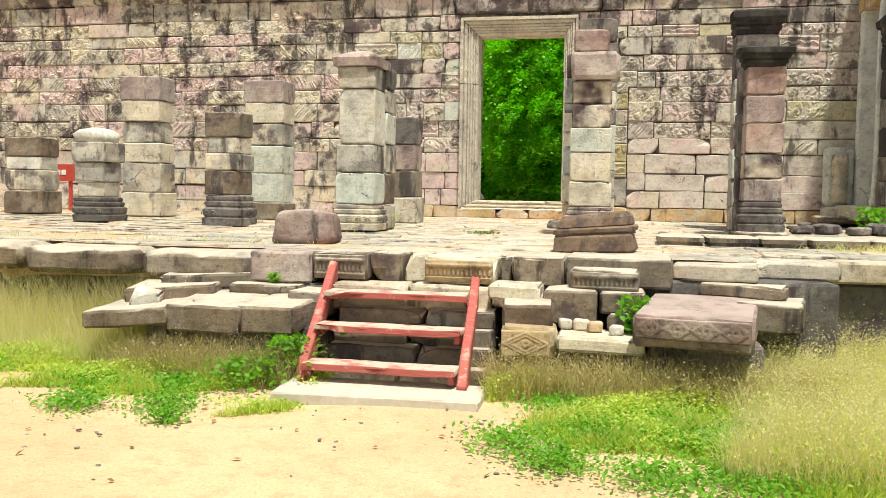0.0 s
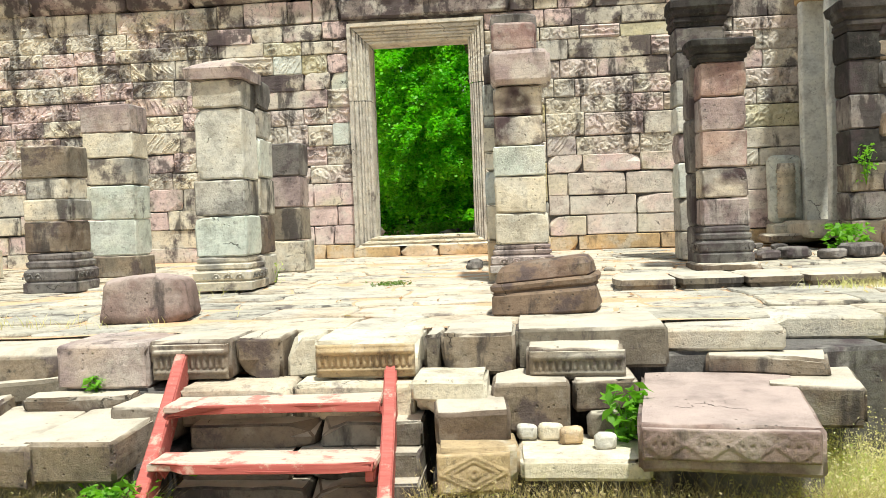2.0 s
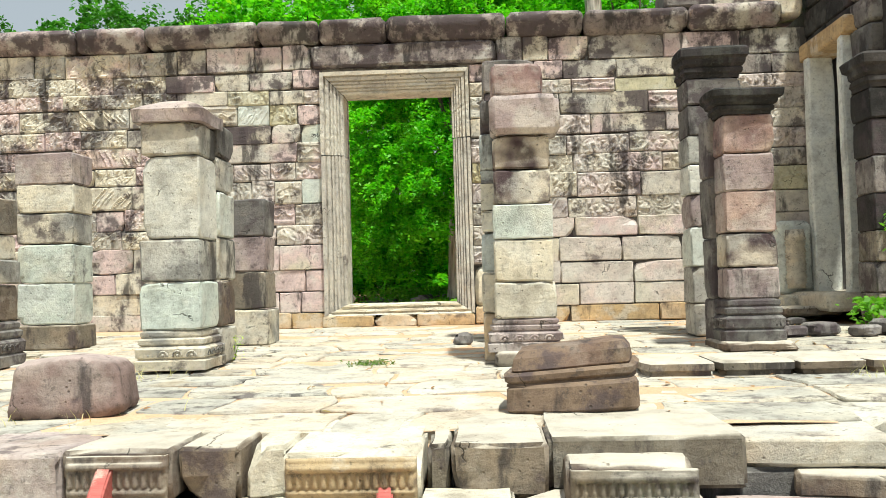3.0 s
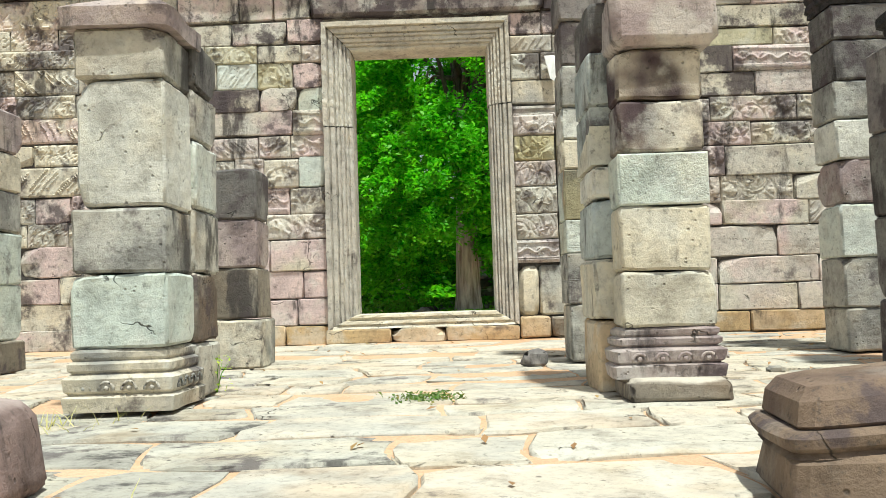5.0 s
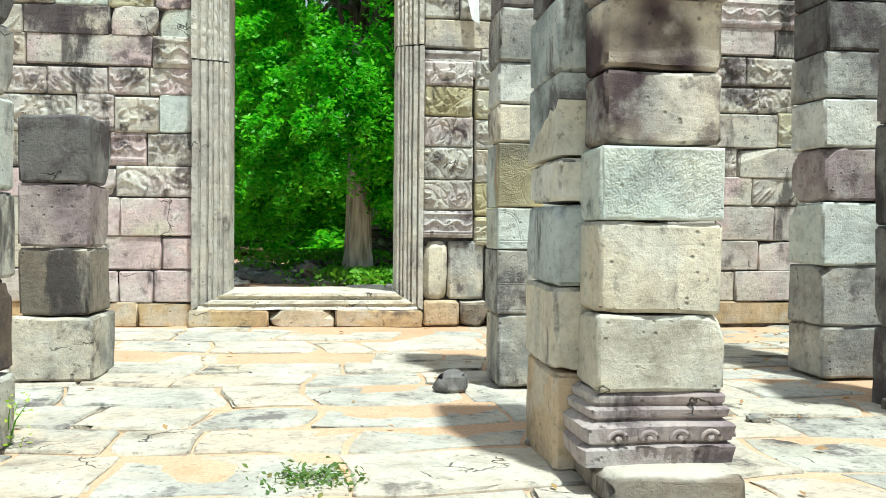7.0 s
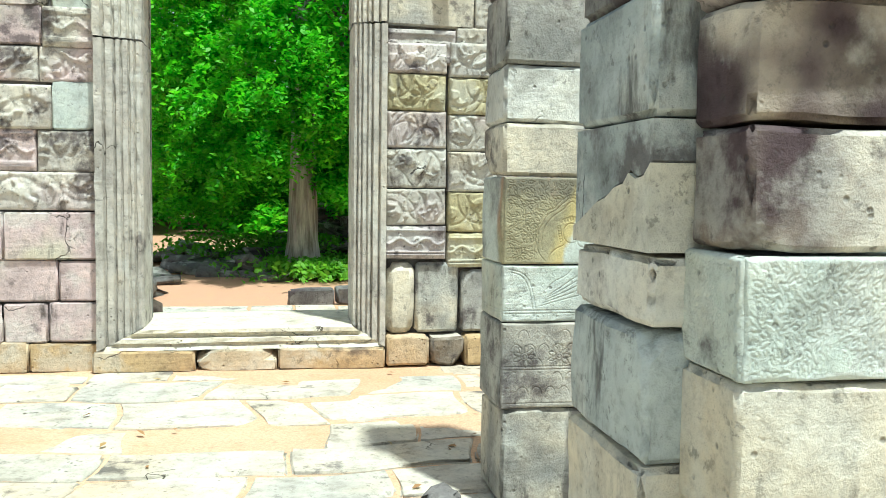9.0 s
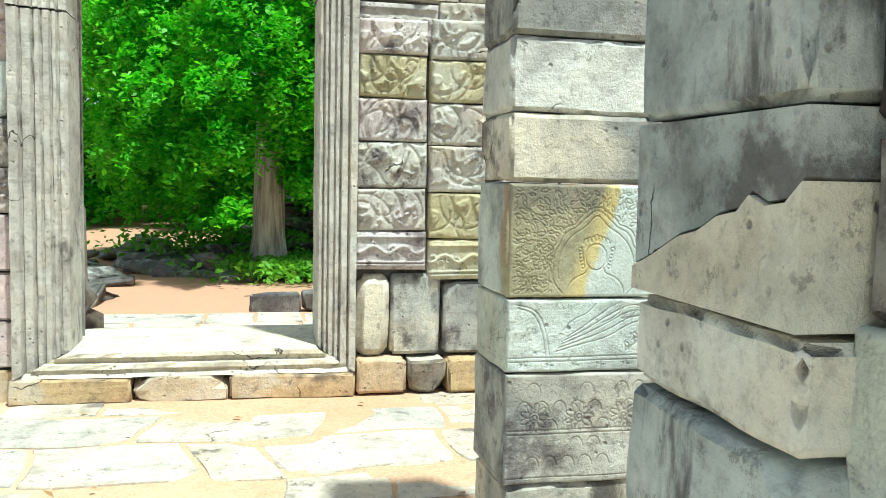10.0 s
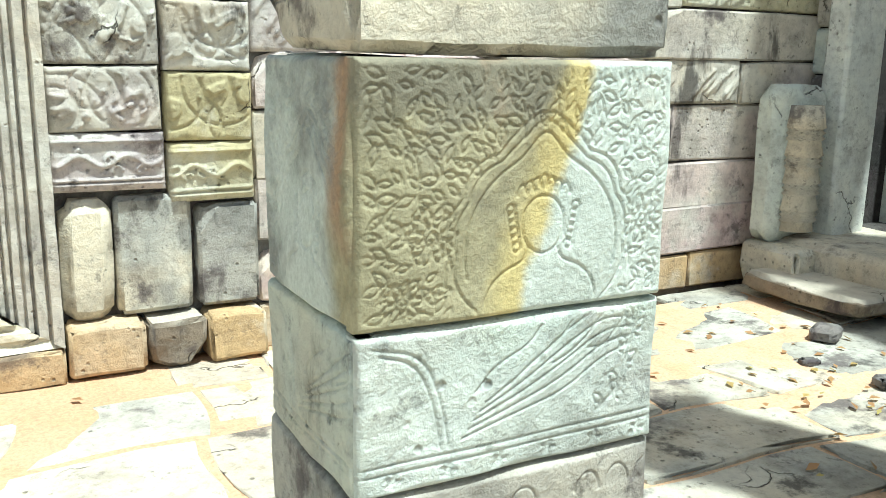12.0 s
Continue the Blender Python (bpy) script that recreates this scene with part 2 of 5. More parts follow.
m_ground = earth("sandy ground", (0.60, 0.47, 0.29), (0.50, 0.37, 0.22), (0.50, 0.29, 0.19))
m_joint = earth("sand in the joints", (0.60, 0.42, 0.28), (0.52, 0.33, 0.20), (0.52, 0.33, 0.20))


def leafy(name, stops, trans=0.35):
    k = Nodes(name)
    g = k.add("ShaderNodeNewGeometry")
    big = k.noise(g.outputs["Position"], 0.9, 3.0)
    tone = k.math("ADD", k.math("MULTIPLY", g.outputs["Random Per Island"], 0.6), k.math("MULTIPLY", k.step(big, 0.3, 0.7), 0.4))
    col = k.ramp(tone, stops)
    k.done(col, 0.5)
    tl = k.add("ShaderNodeBsdfTranslucent", Color=k.mix(1.0, col, (1.5, 1.7, 0.7), "MULTIPLY"))
    mx = k.add("ShaderNodeMixShader")
    k.put(mx.inputs[0], trans)
    k.put(mx.inputs[1], k.bsdf.outputs[0])
    k.put(mx.inputs[2], tl.outputs[0])
    out = next(n for n in k.tree.nodes if n.type == "OUTPUT_MATERIAL")
    k.put(out.inputs["Surface"], mx.outputs[0])
    return k.mat


m_leaf = leafy("bright tree leaves", [(0.0, (0.03, 0.20, 0.006)), (0.45, (0.10, 0.42, 0.012)), (0.93, (0.22, 0.60, 0.025)), (1.0, (0.50, 0.50, 0.03))], 0.42)
m_leaf_far = leafy("far tree leaves", [(0.0, (0.022, 0.11, 0.012)), (0.6, (0.055, 0.22, 0.025)), (1.0, (0.12, 0.32, 0.05))], 0.35)
m_grass = leafy("grass", [(0.0, (0.28, 0.37, 0.08)), (0.5, (0.46, 0.53, 0.14)), (1.0, (0.66, 0.58, 0.28))], 0.48)
m_dry = leafy("dry weeds", [(0.0, (0.26, 0.20, 0.12)), (0.5, (0.46, 0.37, 0.23)), (1.0, (0.60, 0.54, 0.32))], 0.42)
m_straw = leafy("pale seeding grass", [(0.0, (0.54, 0.50, 0.31)), (0.6, (0.66, 0.58, 0.42)), (1.0, (0.46, 0.50, 0.25))], 0.5)
m_herb = leafy("light green low herbs", [(0.0, (0.20, 0.34, 0.05)), (0.5, (0.42, 0.54, 0.11)), (1.0, (0.64, 0.62, 0.22))], 0.5)
m_weed_dark = leafy("dull dark weed leaves", [(0.0, (0.05, 0.11, 0.025)), (0.7, (0.12, 0.20, 0.05)), (1.0, (0.28, 0.22, 0.09))], 0.3)
m_weed = leafy("broad weed leaves", [(0.0, (0.09, 0.26, 0.02)), (1.0, (0.20, 0.44, 0.05))], 0.4)


def bark(name, c0, c1):
    k = Nodes(name)
    pos = k.add("ShaderNodeNewGeometry").outputs["Position"]
    rib = k.noise(k.vec("MULTIPLY", pos, (14.0, 14.0, 1.1)), 1.0, 5.0, 0.65)
    return k.done(k.ramp(rib, [(0.35, c0), (0.65, c1)]), 0.95, rib, 0.9, 0.05)


m_litter = leafy("dead leaves", [(0.0, (0.22, 0.12, 0.06)), (0.6, (0.38, 0.22, 0.11)), (1.0, (0.40, 0.36, 0.12))], 0.2)
m_bark = bark("grey ribbed bark", (0.22, 0.19, 0.17), (0.62, 0.58, 0.53))
m_bark_dark = bark("dark bark", (0.05, 0.04, 0.035), (0.16, 0.13, 0.1))


def paint():
    k = Nodes("worn red painted wood")
    pos = k.add("ShaderNodeNewGeometry").outputs["Position"]
    worn = k.noise(pos, 9.0, 6.0, 0.75)
    fine = k.noise(k.vec("MULTIPLY", pos, (6.0, 60.0, 60.0)), 1.0, 4.0)
    base = k.ramp(fine, [(0.3, (0.36, 0.085, 0.075)), (0.7, (0.47, 0.14, 0.12))])
    base = k.mix(k.step(worn, 0.55, 0.68, 0, 0.8), base, (0.55, 0.40, 0.33))
    return k.done(base, 0.75, k.math("ADD", worn, fine), 0.4, 0.006)


m_paint = paint()


def tread():
    k = Nodes("tread with paint worn off")
    pos = k.add("ShaderNodeNewGeometry").outputs["Position"]
    worn = k.noise(pos, 7.0, 6.0, 0.7)
    fine = k.noise(k.vec("MULTIPLY", pos, (5.0, 70.0, 70.0)), 1.0, 4.0)
    base = k.ramp(fine, [(0.3, (0.50, 0.40, 0.33)), (0.7, (0.62, 0.52, 0.44))])
    base = k.mix(k.step(worn, 0.50, 0.62, 0, 0.8), base, (0.45, 0.14, 0.12))
    return k.done(base, 0.8, k.math("ADD", worn, fine), 0.4, 0.006)


m_tread = tread()


def plain(name, color, rough=0.8):
    k = Nodes(name)
    pos = k.add("ShaderNodeNewGeometry").outputs["Position"]
    n1 = k.noise(pos, 12.0, 5.0, 0.7)
    return k.done(k.mix(1.0, color, k.ramp(n1, [(0.3, (0.82, 0.82, 0.82)), (0.7, (1.12, 1.12, 1.12))]), "MULTIPLY"), rough, n1, 0.25, 0.01)


m_concrete = plain("pale concrete", (0.55, 0.51, 0.44), 0.95)
m_sign_red = plain("red sign board", (0.50, 0.07, 0.05), 0.5)
m_sign_white = plain("white lettering", (0.8, 0.8, 0.78), 0.5)

# ---- geometry helpers ----


def empty(name, x=0.0, y=0.0, z=0.0):
    ob = new(name)
    ob.location = (x, y, z)
    return ob


def solid(name, verts, faces, material, parent=None, smooth=True, label=""):
    me = bpy.data.meshes.new(name)
    me.from_pydata([tuple(v) for v in verts], [], faces)
    me.materials.append(material)
    if smooth is not False:
        me.polygons.foreach_set("use_smooth", [True] * len(me.polygons) if smooth is True else smooth)
    me.update()
    ob = new(name, me)
    if parent is not None:
        ob.parent = parent
        ob.matrix_parent_inverse = pose(*parent.location).inverted()
    if label:
        tagged(ob, label)
    return ob


@functools.lru_cache(None)
def lattice(nx, ny, nz):
    """The points and quads of the surface of a box with nx, ny, nz grid lines."""
    index, pts, quads = {}, [], []

    def at(i, j, k):
        if (i, j, k) not in index:
            index[(i, j, k)] = len(pts)
            pts.append((i, j, k))
        return index[(i, j, k)]
    for i in range(nx - 1):
        for j in range(ny - 1):
            quads.append((at(i, j, 0), at(i, j + 1, 0), at(i + 1, j + 1, 0), at(i + 1, j, 0)))
            quads.append((at(i, j, nz - 1), at(i + 1, j, nz - 1), at(i + 1, j + 1, nz - 1), at(i, j + 1, nz - 1)))
    for i in range(nx - 1):
        for k in range(nz - 1):
            quads.append((at(i, 0, k), at(i + 1, 0, k), at(i + 1, 0, k + 1), at(i, 0, k + 1)))
            quads.append((at(i, ny - 1, k), at(i, ny - 1, k + 1), at(i + 1, ny - 1, k + 1), at(i + 1, ny - 1, k)))
    for j in range(ny - 1):
        for k in range(nz - 1):
            quads.append((at(0, j, k), at(0, j, k + 1), at(0, j + 1, k + 1), at(0, j + 1, k)))
            quads.append((at(nx - 1, j, k), at(nx - 1, j + 1, k), at(nx - 1, j + 1, k + 1), at(nx - 1, j, k + 1)))
    last = np.array([nx, ny, nz]) - 1
    p = np.array(pts)
    bevel = []
    for q in quads:
        v = p[list(q)]
        flat = [(v[:, i] == 0).all() or (v[:, i] == last[i]).all() for i in range(3)]
        side = [((v[:, i] == 0) | (v[:, i] == last[i])).any() and not flat[i] for i in range(3)]
        bevel.append(any(side))
    return p, quads, bevel


def lines(half, r, cuts):
    r = min(r, half * 0.45)
    inner = list(np.linspace(-half + r, half - r, cuts + 2))
    return np.array([-half] + inner + [half])


def worn_box(w, d, h, rng, r=0.014, cuts=(0, 0, 0), rough=0.003, chip=0.008, taper=0.0):
    """A stone block with rounded, chipped edges and an uneven face, about its own middle."""
    ax = [lines(w / 2, r, cuts[0]), lines(d / 2, r, cuts[1]), lines(h / 2, r, cuts[2])]
    pts, quads, _ = lattice(*[len(a) for a in ax])
    p = np.stack([ax[i][pts[:, i]] for i in range(3)], 1)
    half = np.array([w / 2, d / 2, h / 2])
    rr = np.minimum(r, half * 0.45)
    q = np.clip(p, -(half - rr), half - rr)
    away = p - q
    size = np.linalg.norm(away / rr, axis=1, keepdims=True)
    outer = (np.abs(np.abs(p) - half) < 1e-6).sum(1)
    p = q + np.where(size > 0, away / np.maximum(size, 1e-9), 0)
    bite = rng.exponential(chip, len(p)) * (outer >= 2)
    bite[outer == 3] *= 1.6
    p -= np.sign(p) * np.minimum(bite, 5 * chip)[:, None] * (np.abs(q) > half - rr - 1e-6)
    for s in itertools.product((-1, 1), repeat=3):
        if rng.random() < 0.16:
            near = np.exp(-np.sum(((p - half * s) / 0.05) ** 2, axis=1))
            p -= near[:, None] * np.array(s) * rng.uniform(1, 5) * chip
    wave = rng.uniform(-1, 1, (5, 3)) * np.array([[5], [9], [16], [26], [37]])
    ph = rng.uniform(0, 6.3, (5, 3))
    for i in range(3):
        p[:, i] += sum(np.sin(p @ wave[j] + ph[j, i]) * (0.5 if j < 2 else 0.35) for j in range(5)) * rough
    if taper:
        p[:, :2] *= 1 - taper * (p[:, 2:3] / h + 0.5)
    return p, quads


class Carving:
    """A height map in metres over a face w by h, drawn with strokes."""

    def __init__(self, w, h, step):
        self.w, self.h, self.step = w, h, step
        self.nx, self.nz = max(4, int(w / step)) + 1, max(4, int(h / step)) + 1
        self.z = np.zeros((self.nx, self.nz))

    def stroke(self, pts, radius, height):
        height = height * 1.5 if height > 0 else height
        pts = np.asarray(pts, float)
        seg = np.linalg.norm(np.diff(pts, axis=0), axis=1)
        n = max(3, int(seg.sum() / (self.step * 0.5)))
        t = np.concatenate([[0], np.cumsum(seg)])
        u = np.linspace(0, t[-1], n)
        x, z = np.interp(u, t, pts[:, 0]), np.interp(u, t, pts[:, 1])
        sx, sz = self.w / (self.nx - 1), self.h / (self.nz - 1)
        k = int(radius / self.step) + 1
        ci, cj = np.round(x / sx).astype(int), np.round(z / sz).astype(int)
        for i, j in itertools.product(range(-k, k + 1), repeat=2):
            a, b = ci + i, cj + j
            ok = (a >= 0) & (b >= 0) & (a < self.nx) & (b < self.nz)
            q = 1 - ((a * sx - x) ** 2 + (b * sz - z) ** 2) / radius ** 2
            val = height * (np.clip(q * 1.9, 0, 1) ** 0.6 if height > 0 else np.sqrt(np.clip(q, 0, 1)))
            (np.maximum if height > 0 else np.minimum).at(self.z, (a[ok], b[ok]), val[ok])

    def curve(self, pts, radius, height):
        """A stroke along the smoothed line through pts."""
        p = np.asarray(pts, float)
        for _ in range(3):
            q = np.repeat(p, 2, axis=0)[1:-1]
            a, b = q[0::2], q[1::2]
            p = np.concatenate([p[:1], np.stack([a * 0.75 + b * 0.25, a * 0.25 + b * 0.75], 1).reshape(-1, 2), p[-1:]])
        self.stroke(p, radius, height)

    def arc(self, cx, cz, r, a0, a1, radius, height, squash=1.0, grow=0.0, tilt=0.0):
        a = np.linspace(a0, a1, 24)
        rr = r * (1 + grow * np.linspace(0, 1, 24))
        x, z = rr * np.cos(a), rr * np.sin(a) * squash
        self.stroke(np.stack([cx + x * math.cos(tilt) - z * math.sin(tilt), cz + x * math.sin(tilt) + z * math.cos(tilt)], 1), radius, height)

    def mesh(self, depth, rng, edge=0.012, rough=0.0015):
        gx, gz = np.linspace(0, self.w, self.nx), np.linspace(0, self.h, self.nz)
        X, Z = np.meshgrid(gx, gz, indexing="ij")
        rim = np.minimum(np.minimum(X, self.w - X), np.minimum(Z, self.h - Z))
        wob = edge * (1 + 0.5 * np.sin(X * 41 + rng.uniform(0, 6)) * np.sin(Z * 37 + rng.uniform(0, 6)))
        drop = np.clip(1 - rim / wob, 0, 1) ** 2 * edge
        und = sum(np.sin(X * rng.uniform(-25, 25) + Z * rng.uniform(-25, 25) + rng.uniform(0, 6)) for _ in range(4)) * rough
        Y = -(self.z * np.clip(rim / 0.02, 0.2, 1) + und - drop)
        front = np.stack([X - self.w / 2, Y, Z - self.h / 2], -1).reshape(-1, 3)
        i, j = np.meshgrid(np.arange(self.nx - 1), np.arange(self.nz - 1), indexing="ij")
        b = (i * self.nz + j).ravel()
        faces = np.stack([b, b + self.nz, b + self.nz + 1, b + 1], 1).tolist()
        rimi = [i * self.nz for i in range(self.nx)] + [(self.nx - 1) * self.nz + j for j in range(1, self.nz)] + [i * self.nz + self.nz - 1 for i in range(self.nx - 2, -1, -1)] + [j for j in range(self.nz - 2, 0, -1)]
        n0 = len(front)
        back = front[rimi].copy()
        back[:, 1] = depth
        m = len(rimi)
        faces += [(rimi[(k + 1) % m], rimi[k], n0 + k, n0 + (k + 1) % m) for k in range(m)]
        return np.concatenate([front, back]), faces


def figures(c, rng):
    """Worn low relief: bent limbs, rounded bodies and folds, with fine incised lines between them."""
    k = max(2, int(c.w / 0.085))
    for i in range(k):
        cx, cz = (i + rng.uniform(0.2, 0.8)) * c.w / k, c.h * rng.uniform(0.3, 0.7)
        c.arc(cx, cz, c.h * rng.uniform(0.03, 0.08), 0, 6.3, rng.uniform(0.014, 0.024), rng.uniform(0.008, 0.013), rng.uniform(0.6, 1.6))
        for _ in range(4):
            a = rng.uniform(0, 6.3)
            b = a + rng.uniform(-1.6, 1.6)
            l1, l2 = c.h * rng.uniform(0.2, 0.42), c.h * rng.uniform(0.2, 0.42)
            p1 = (cx + l1 * math.cos(a), cz + l1 * math.sin(a) * 0.8)
            p2 = (p1[0] + l2 * math.cos(b), p1[1] + l2 * math.sin(b))
            c.stroke([(cx, cz), p1, p2], rng.uniform(0.008, 0.014), rng.uniform(0.007, 0.012))
    for _ in range(3 + k):
        c.arc(rng.uniform(0, c.w), rng.uniform(0, c.h), c.h * rng.uniform(0.15, 0.7), rng.uniform(0, 6), rng.uniform(6, 9), 0.007, -0.008)


def bands(c, rng):
    """A running scroll between two straight bands."""
    for z in (0.12, 0.2, 0.86):
        c.stroke([(0, c.h * z), (c.w, c.h * (z + rng.uniform(-0.02, 0.02)))], 0.006, 0.009)
    x = np.linspace(0, c.w, 40)
    c.stroke(np.stack([x, c.h * (0.53 + 0.09 * np.sin(x * 6.283 / 0.17 + rng.uniform(0, 6)))], 1), 0.009, 0.010)
    for i in range(int(c.w / 0.05)):
        c.arc(rng.uniform(0, c.w), c.h * rng.uniform(0.35, 0.7), rng.uniform(0.008, 0.02), 0, rng.uniform(3, 6), 0.006, 0.008)


def slashes(c, rng):
    """Shallow slanting folds."""
    a = rng.choice([-1, 1]) * rng.uniform(0.5, 1.1)
    for x in np.arange(-0.3, c.w + 0.3, rng.uniform(0.03, 0.06)):
        if rng.random() < 0.75:
            z0, z1 = rng.uniform(0, 0.4) * c.h, rng.uniform(0.5, 1.0) * c.h
            c.stroke([(x + a * z0, z0), (x + a * (z0 + z1) / 2 + rng.uniform(-0.02, 0.02), (z0 + z1) / 2), (x + a * z1, z1)], rng.uniform(0.006, 0.011), rng.uniform(0.005, 0.009))


def rosette(c, x, z, r, petals, depth, wide):
    c.arc(x, z, r * 0.16, 0, 6.3, wide, depth)
    c.arc(x, z, r * 0.34, 0, 6.3, wide, depth)
    for i in range(petals):
        a = 6.2832 * i / petals
        px, pz = x + math.cos(a) * r * 0.66, z + math.sin(a) * r * 0.66
        c.arc(px, pz, r * 0.33, 0, 6.3, wide, depth, 0.5, 0, a)


def vine(c, pts, r, depth, wide, rng):
    """A bent stem with pairs of round leaves along it."""
    pts = np.array(pts, float)
    c.stroke(pts, wide, depth)
    c.stroke(pts + np.array([wide * 3, 0]), wide, depth)
    t = np.linspace(0, 1, 9)[1:]
    x, z = np.interp(t, np.linspace(0, 1, len(pts)), pts[:, 0]), np.interp(t, np.linspace(0, 1, len(pts)), pts[:, 1])
    for i, (a, b) in enumerate(zip(x, z)):
        s = 1 if i % 2 else -1
        c.arc(a + s * r, b + r * 0.4, r * 0.8, 0, 6.3, wide, depth, 0.55, 0, s * 0.8)
        c.arc(a + s * r * 0.9, b - r * 0.5, r * 0.5, 0, 4.5, wide, depth)


def carved_face(name, material, w, h, rng, draw, parent, at, rz=0.0, ry=0.0, step=0.014, depth=0.15, edge=0.012):
    c = Carving(w, h, step)
    draw(c, rng)
    p, f = c.mesh(depth, rng, edge)
    return solid(name, turned(p, at, rz, 0.0, ry), f, material, parent)


def turned(p, at, rz=0.0, rx=0.0, ry=0.0):
    m = np.array(pose(0, 0, 0, rx, ry, rz).to_3x3())
    return p @ m.T + np.array(at)


def block(name, material, at, size, rng, parent=None, rz=0.0, rx=0.0, ry=0.0, label="", **kw):
    p, q = worn_box(*size, rng, **kw)
    cuts = kw.get("cuts", (0, 0, 0))
    bevel = lattice(*[c + 4 for c in cuts])[2]
    return solid(name, turned(p, at, rz, rx, ry), q, material, parent, bevel, label)


def ring_loft(rings, caps=True):
    """Faces between equal closed rings of points, bottom to top."""
    n = len(rings[0])
    verts = [v for ring in rings for v in ring]
    faces = [(a * n + i, a * n + (i + 1) % n, (a + 1) * n + (i + 1) % n, (a + 1) * n + i) for a in range(len(rings) - 1) for i in range(n)]
    if caps:
        faces.append(tuple(reversed(range(n))))
        faces.append(tuple(range((len(rings) - 1) * n, len(rings) * n)))
    return verts, faces


def moulded(w, d, profile, rng, rough=0.006, per=7):
    """A square stack of mouldings: profile rows are (overhang, height)."""
    rings = []
    wave, ph = rng.uniform(-12, 12, (4, 3)), rng.uniform(0, 6, 4)
    for o, z in profile:
        a, b = w / 2 + o, d / 2 + o
        c = [(-a, -b), (a, -b), (a, b), (-a, b)]
        ring = []
        for i in range(4):
            p0, p1 = np.array(c[i]), np.array(c[(i + 1) % 4])
            for j in range(per):
                u = j / per
                e = p0 + (p1 - p0) * u
                v = np.array([e[0], e[1], z])
                nse = sum(np.sin(v @ wave[s] + ph[s]) for s in range(4)) * rough
                if j == 0:
                    nse -= 0.012
                away = np.array([np.sign(e[0]) * (abs(e[0]) > a * 0.98), np.sign(e[1]) * (abs(e[1]) > b * 0.98), 0.0])
                ring.append(v + away * nse)
        rings.append(ring)
    return ring_loft(rings)


def tube(points, radii, sides=9, ribs=0.0, rng=None):
    rings = []
    for i, (p, r) in enumerate(zip(points, radii)):
        p = Vector(p)
        t = (Vector(points[min(i + 1, len(points) - 1)]) - Vector(points[max(i - 1, 0)])).normalized()
        u = t.orthogonal().normalized() if abs(t.z) < 0.9 else Vector((1, 0, 0))
        u = (u - t * u.dot(t)).normalized()
        v = t.cross(u)
        rings.append([p + (u * math.cos(a) + v * math.sin(a)) * r * (1 + ribs * math.sin(a * 5 + i * 0.2) + ribs * 0.6 * math.sin(a * 9 + 1)) for a in [6.2832 * s / sides for s in range(sides)]])
    return ring_loft(rings)


def join(pieces):
    verts, faces = [], []
    for v, f in pieces:
        n = len(verts)
        verts += [tuple(q) for q in v]
        faces += [tuple(i + n for i in g) for g in f]
    return verts, faces


def quick(name, verts, quads, material, parent=None):
    """A large mesh of separate quads from arrays."""
    me = bpy.data.meshes.new(name)
    me.vertices.add(len(verts))
    me.vertices.foreach_set("co", np.asarray(verts, dtype=np.float32).ravel())
    n = len(quads)
    me.loops.add(n * 4)
    me.loops.foreach_set("vertex_index", np.asarray(quads, dtype=np.int32).ravel())
    me.polygons.add(n)
    me.polygons.foreach_set("loop_start", np.arange(n, dtype=np.int32) * 4)
    me.polygons.foreach_set("loop_total", np.full(n, 4, dtype=np.int32))
    me.update(calc_edges=True)
    me.materials.append(material)
    ob = new(name, me)
    if parent is not None:
        ob.parent = parent
        ob.matrix_parent_inverse = pose(*parent.location).inverted()
    return ob


def leaf_quads(centres, size, rng, flat=0.5):
    """Bent diamond leaves about the given places."""
    n = len(centres)
    nrm = rng.normal(size=(n, 3))
    nrm[:, 2] = np.abs(nrm[:, 2]) + flat
    nrm /= np.linalg.norm(nrm, axis=1, keepdims=True)
    u = np.cross(nrm, rng.normal(size=(n, 3)))
    u /= np.linalg.norm(u, axis=1, keepdims=True)
    v = np.cross(nrm, u)
    s = size * rng.uniform(0.6, 1.3, (n, 1))
    a, b = centres - u * s * 0.6, centres + u * s * 0.6
    c, e = centres + v * s * 0.32 + nrm * s * 0.1, centres - v * s * 0.32 + nrm * s * 0.1
    verts = np.stack([a, e, b, c], 1).reshape(-1, 3)
    return verts, np.arange(n * 4).reshape(n, 4)


def blades(roots, height, width, rng, lean=0.35):
    """Thin two-piece blades rooted at the given places."""
    n = len(roots)
    ang = rng.uniform(0, 6.283, n)
    side = np.stack([np.cos(ang), np.sin(ang), np.zeros(n)], 1) * width
    l = rng.normal(size=(n, 3)) * lean
    l[:, 2] = 1
    h = (height * rng.uniform(0.5, 1.25, n))[:, None] if np.ndim(height) == 0 else (height * rng.uniform(0.5, 1.25, n))[:, None]
    mid, top = roots + l * h * np.array([0.35, 0.35, 0.55]), roots + l * h * np.array([1, 1, 1])
    verts = np.stack([roots - side, roots + side, mid + side * 0.8, mid - side * 0.8, top + side * 0.15, top - side * 0.15], 1).reshape(-1, 3)
    i = np.arange(n) * 6
    quads = np.concatenate([np.stack([i, i + 1, i + 2, i + 3], 1), np.stack([i + 3, i + 2, i + 4, i + 5], 1)])
    return verts, quads


def floor_z(y):
    return 0.88 + 0.021 * (np.minimum(y, 13.6) - 7.2) - 0.04 * (np.asarray(y) > 13.9)


R = np.random.default_rng(7)

# ---- the ground: one sheet to the horizon ----


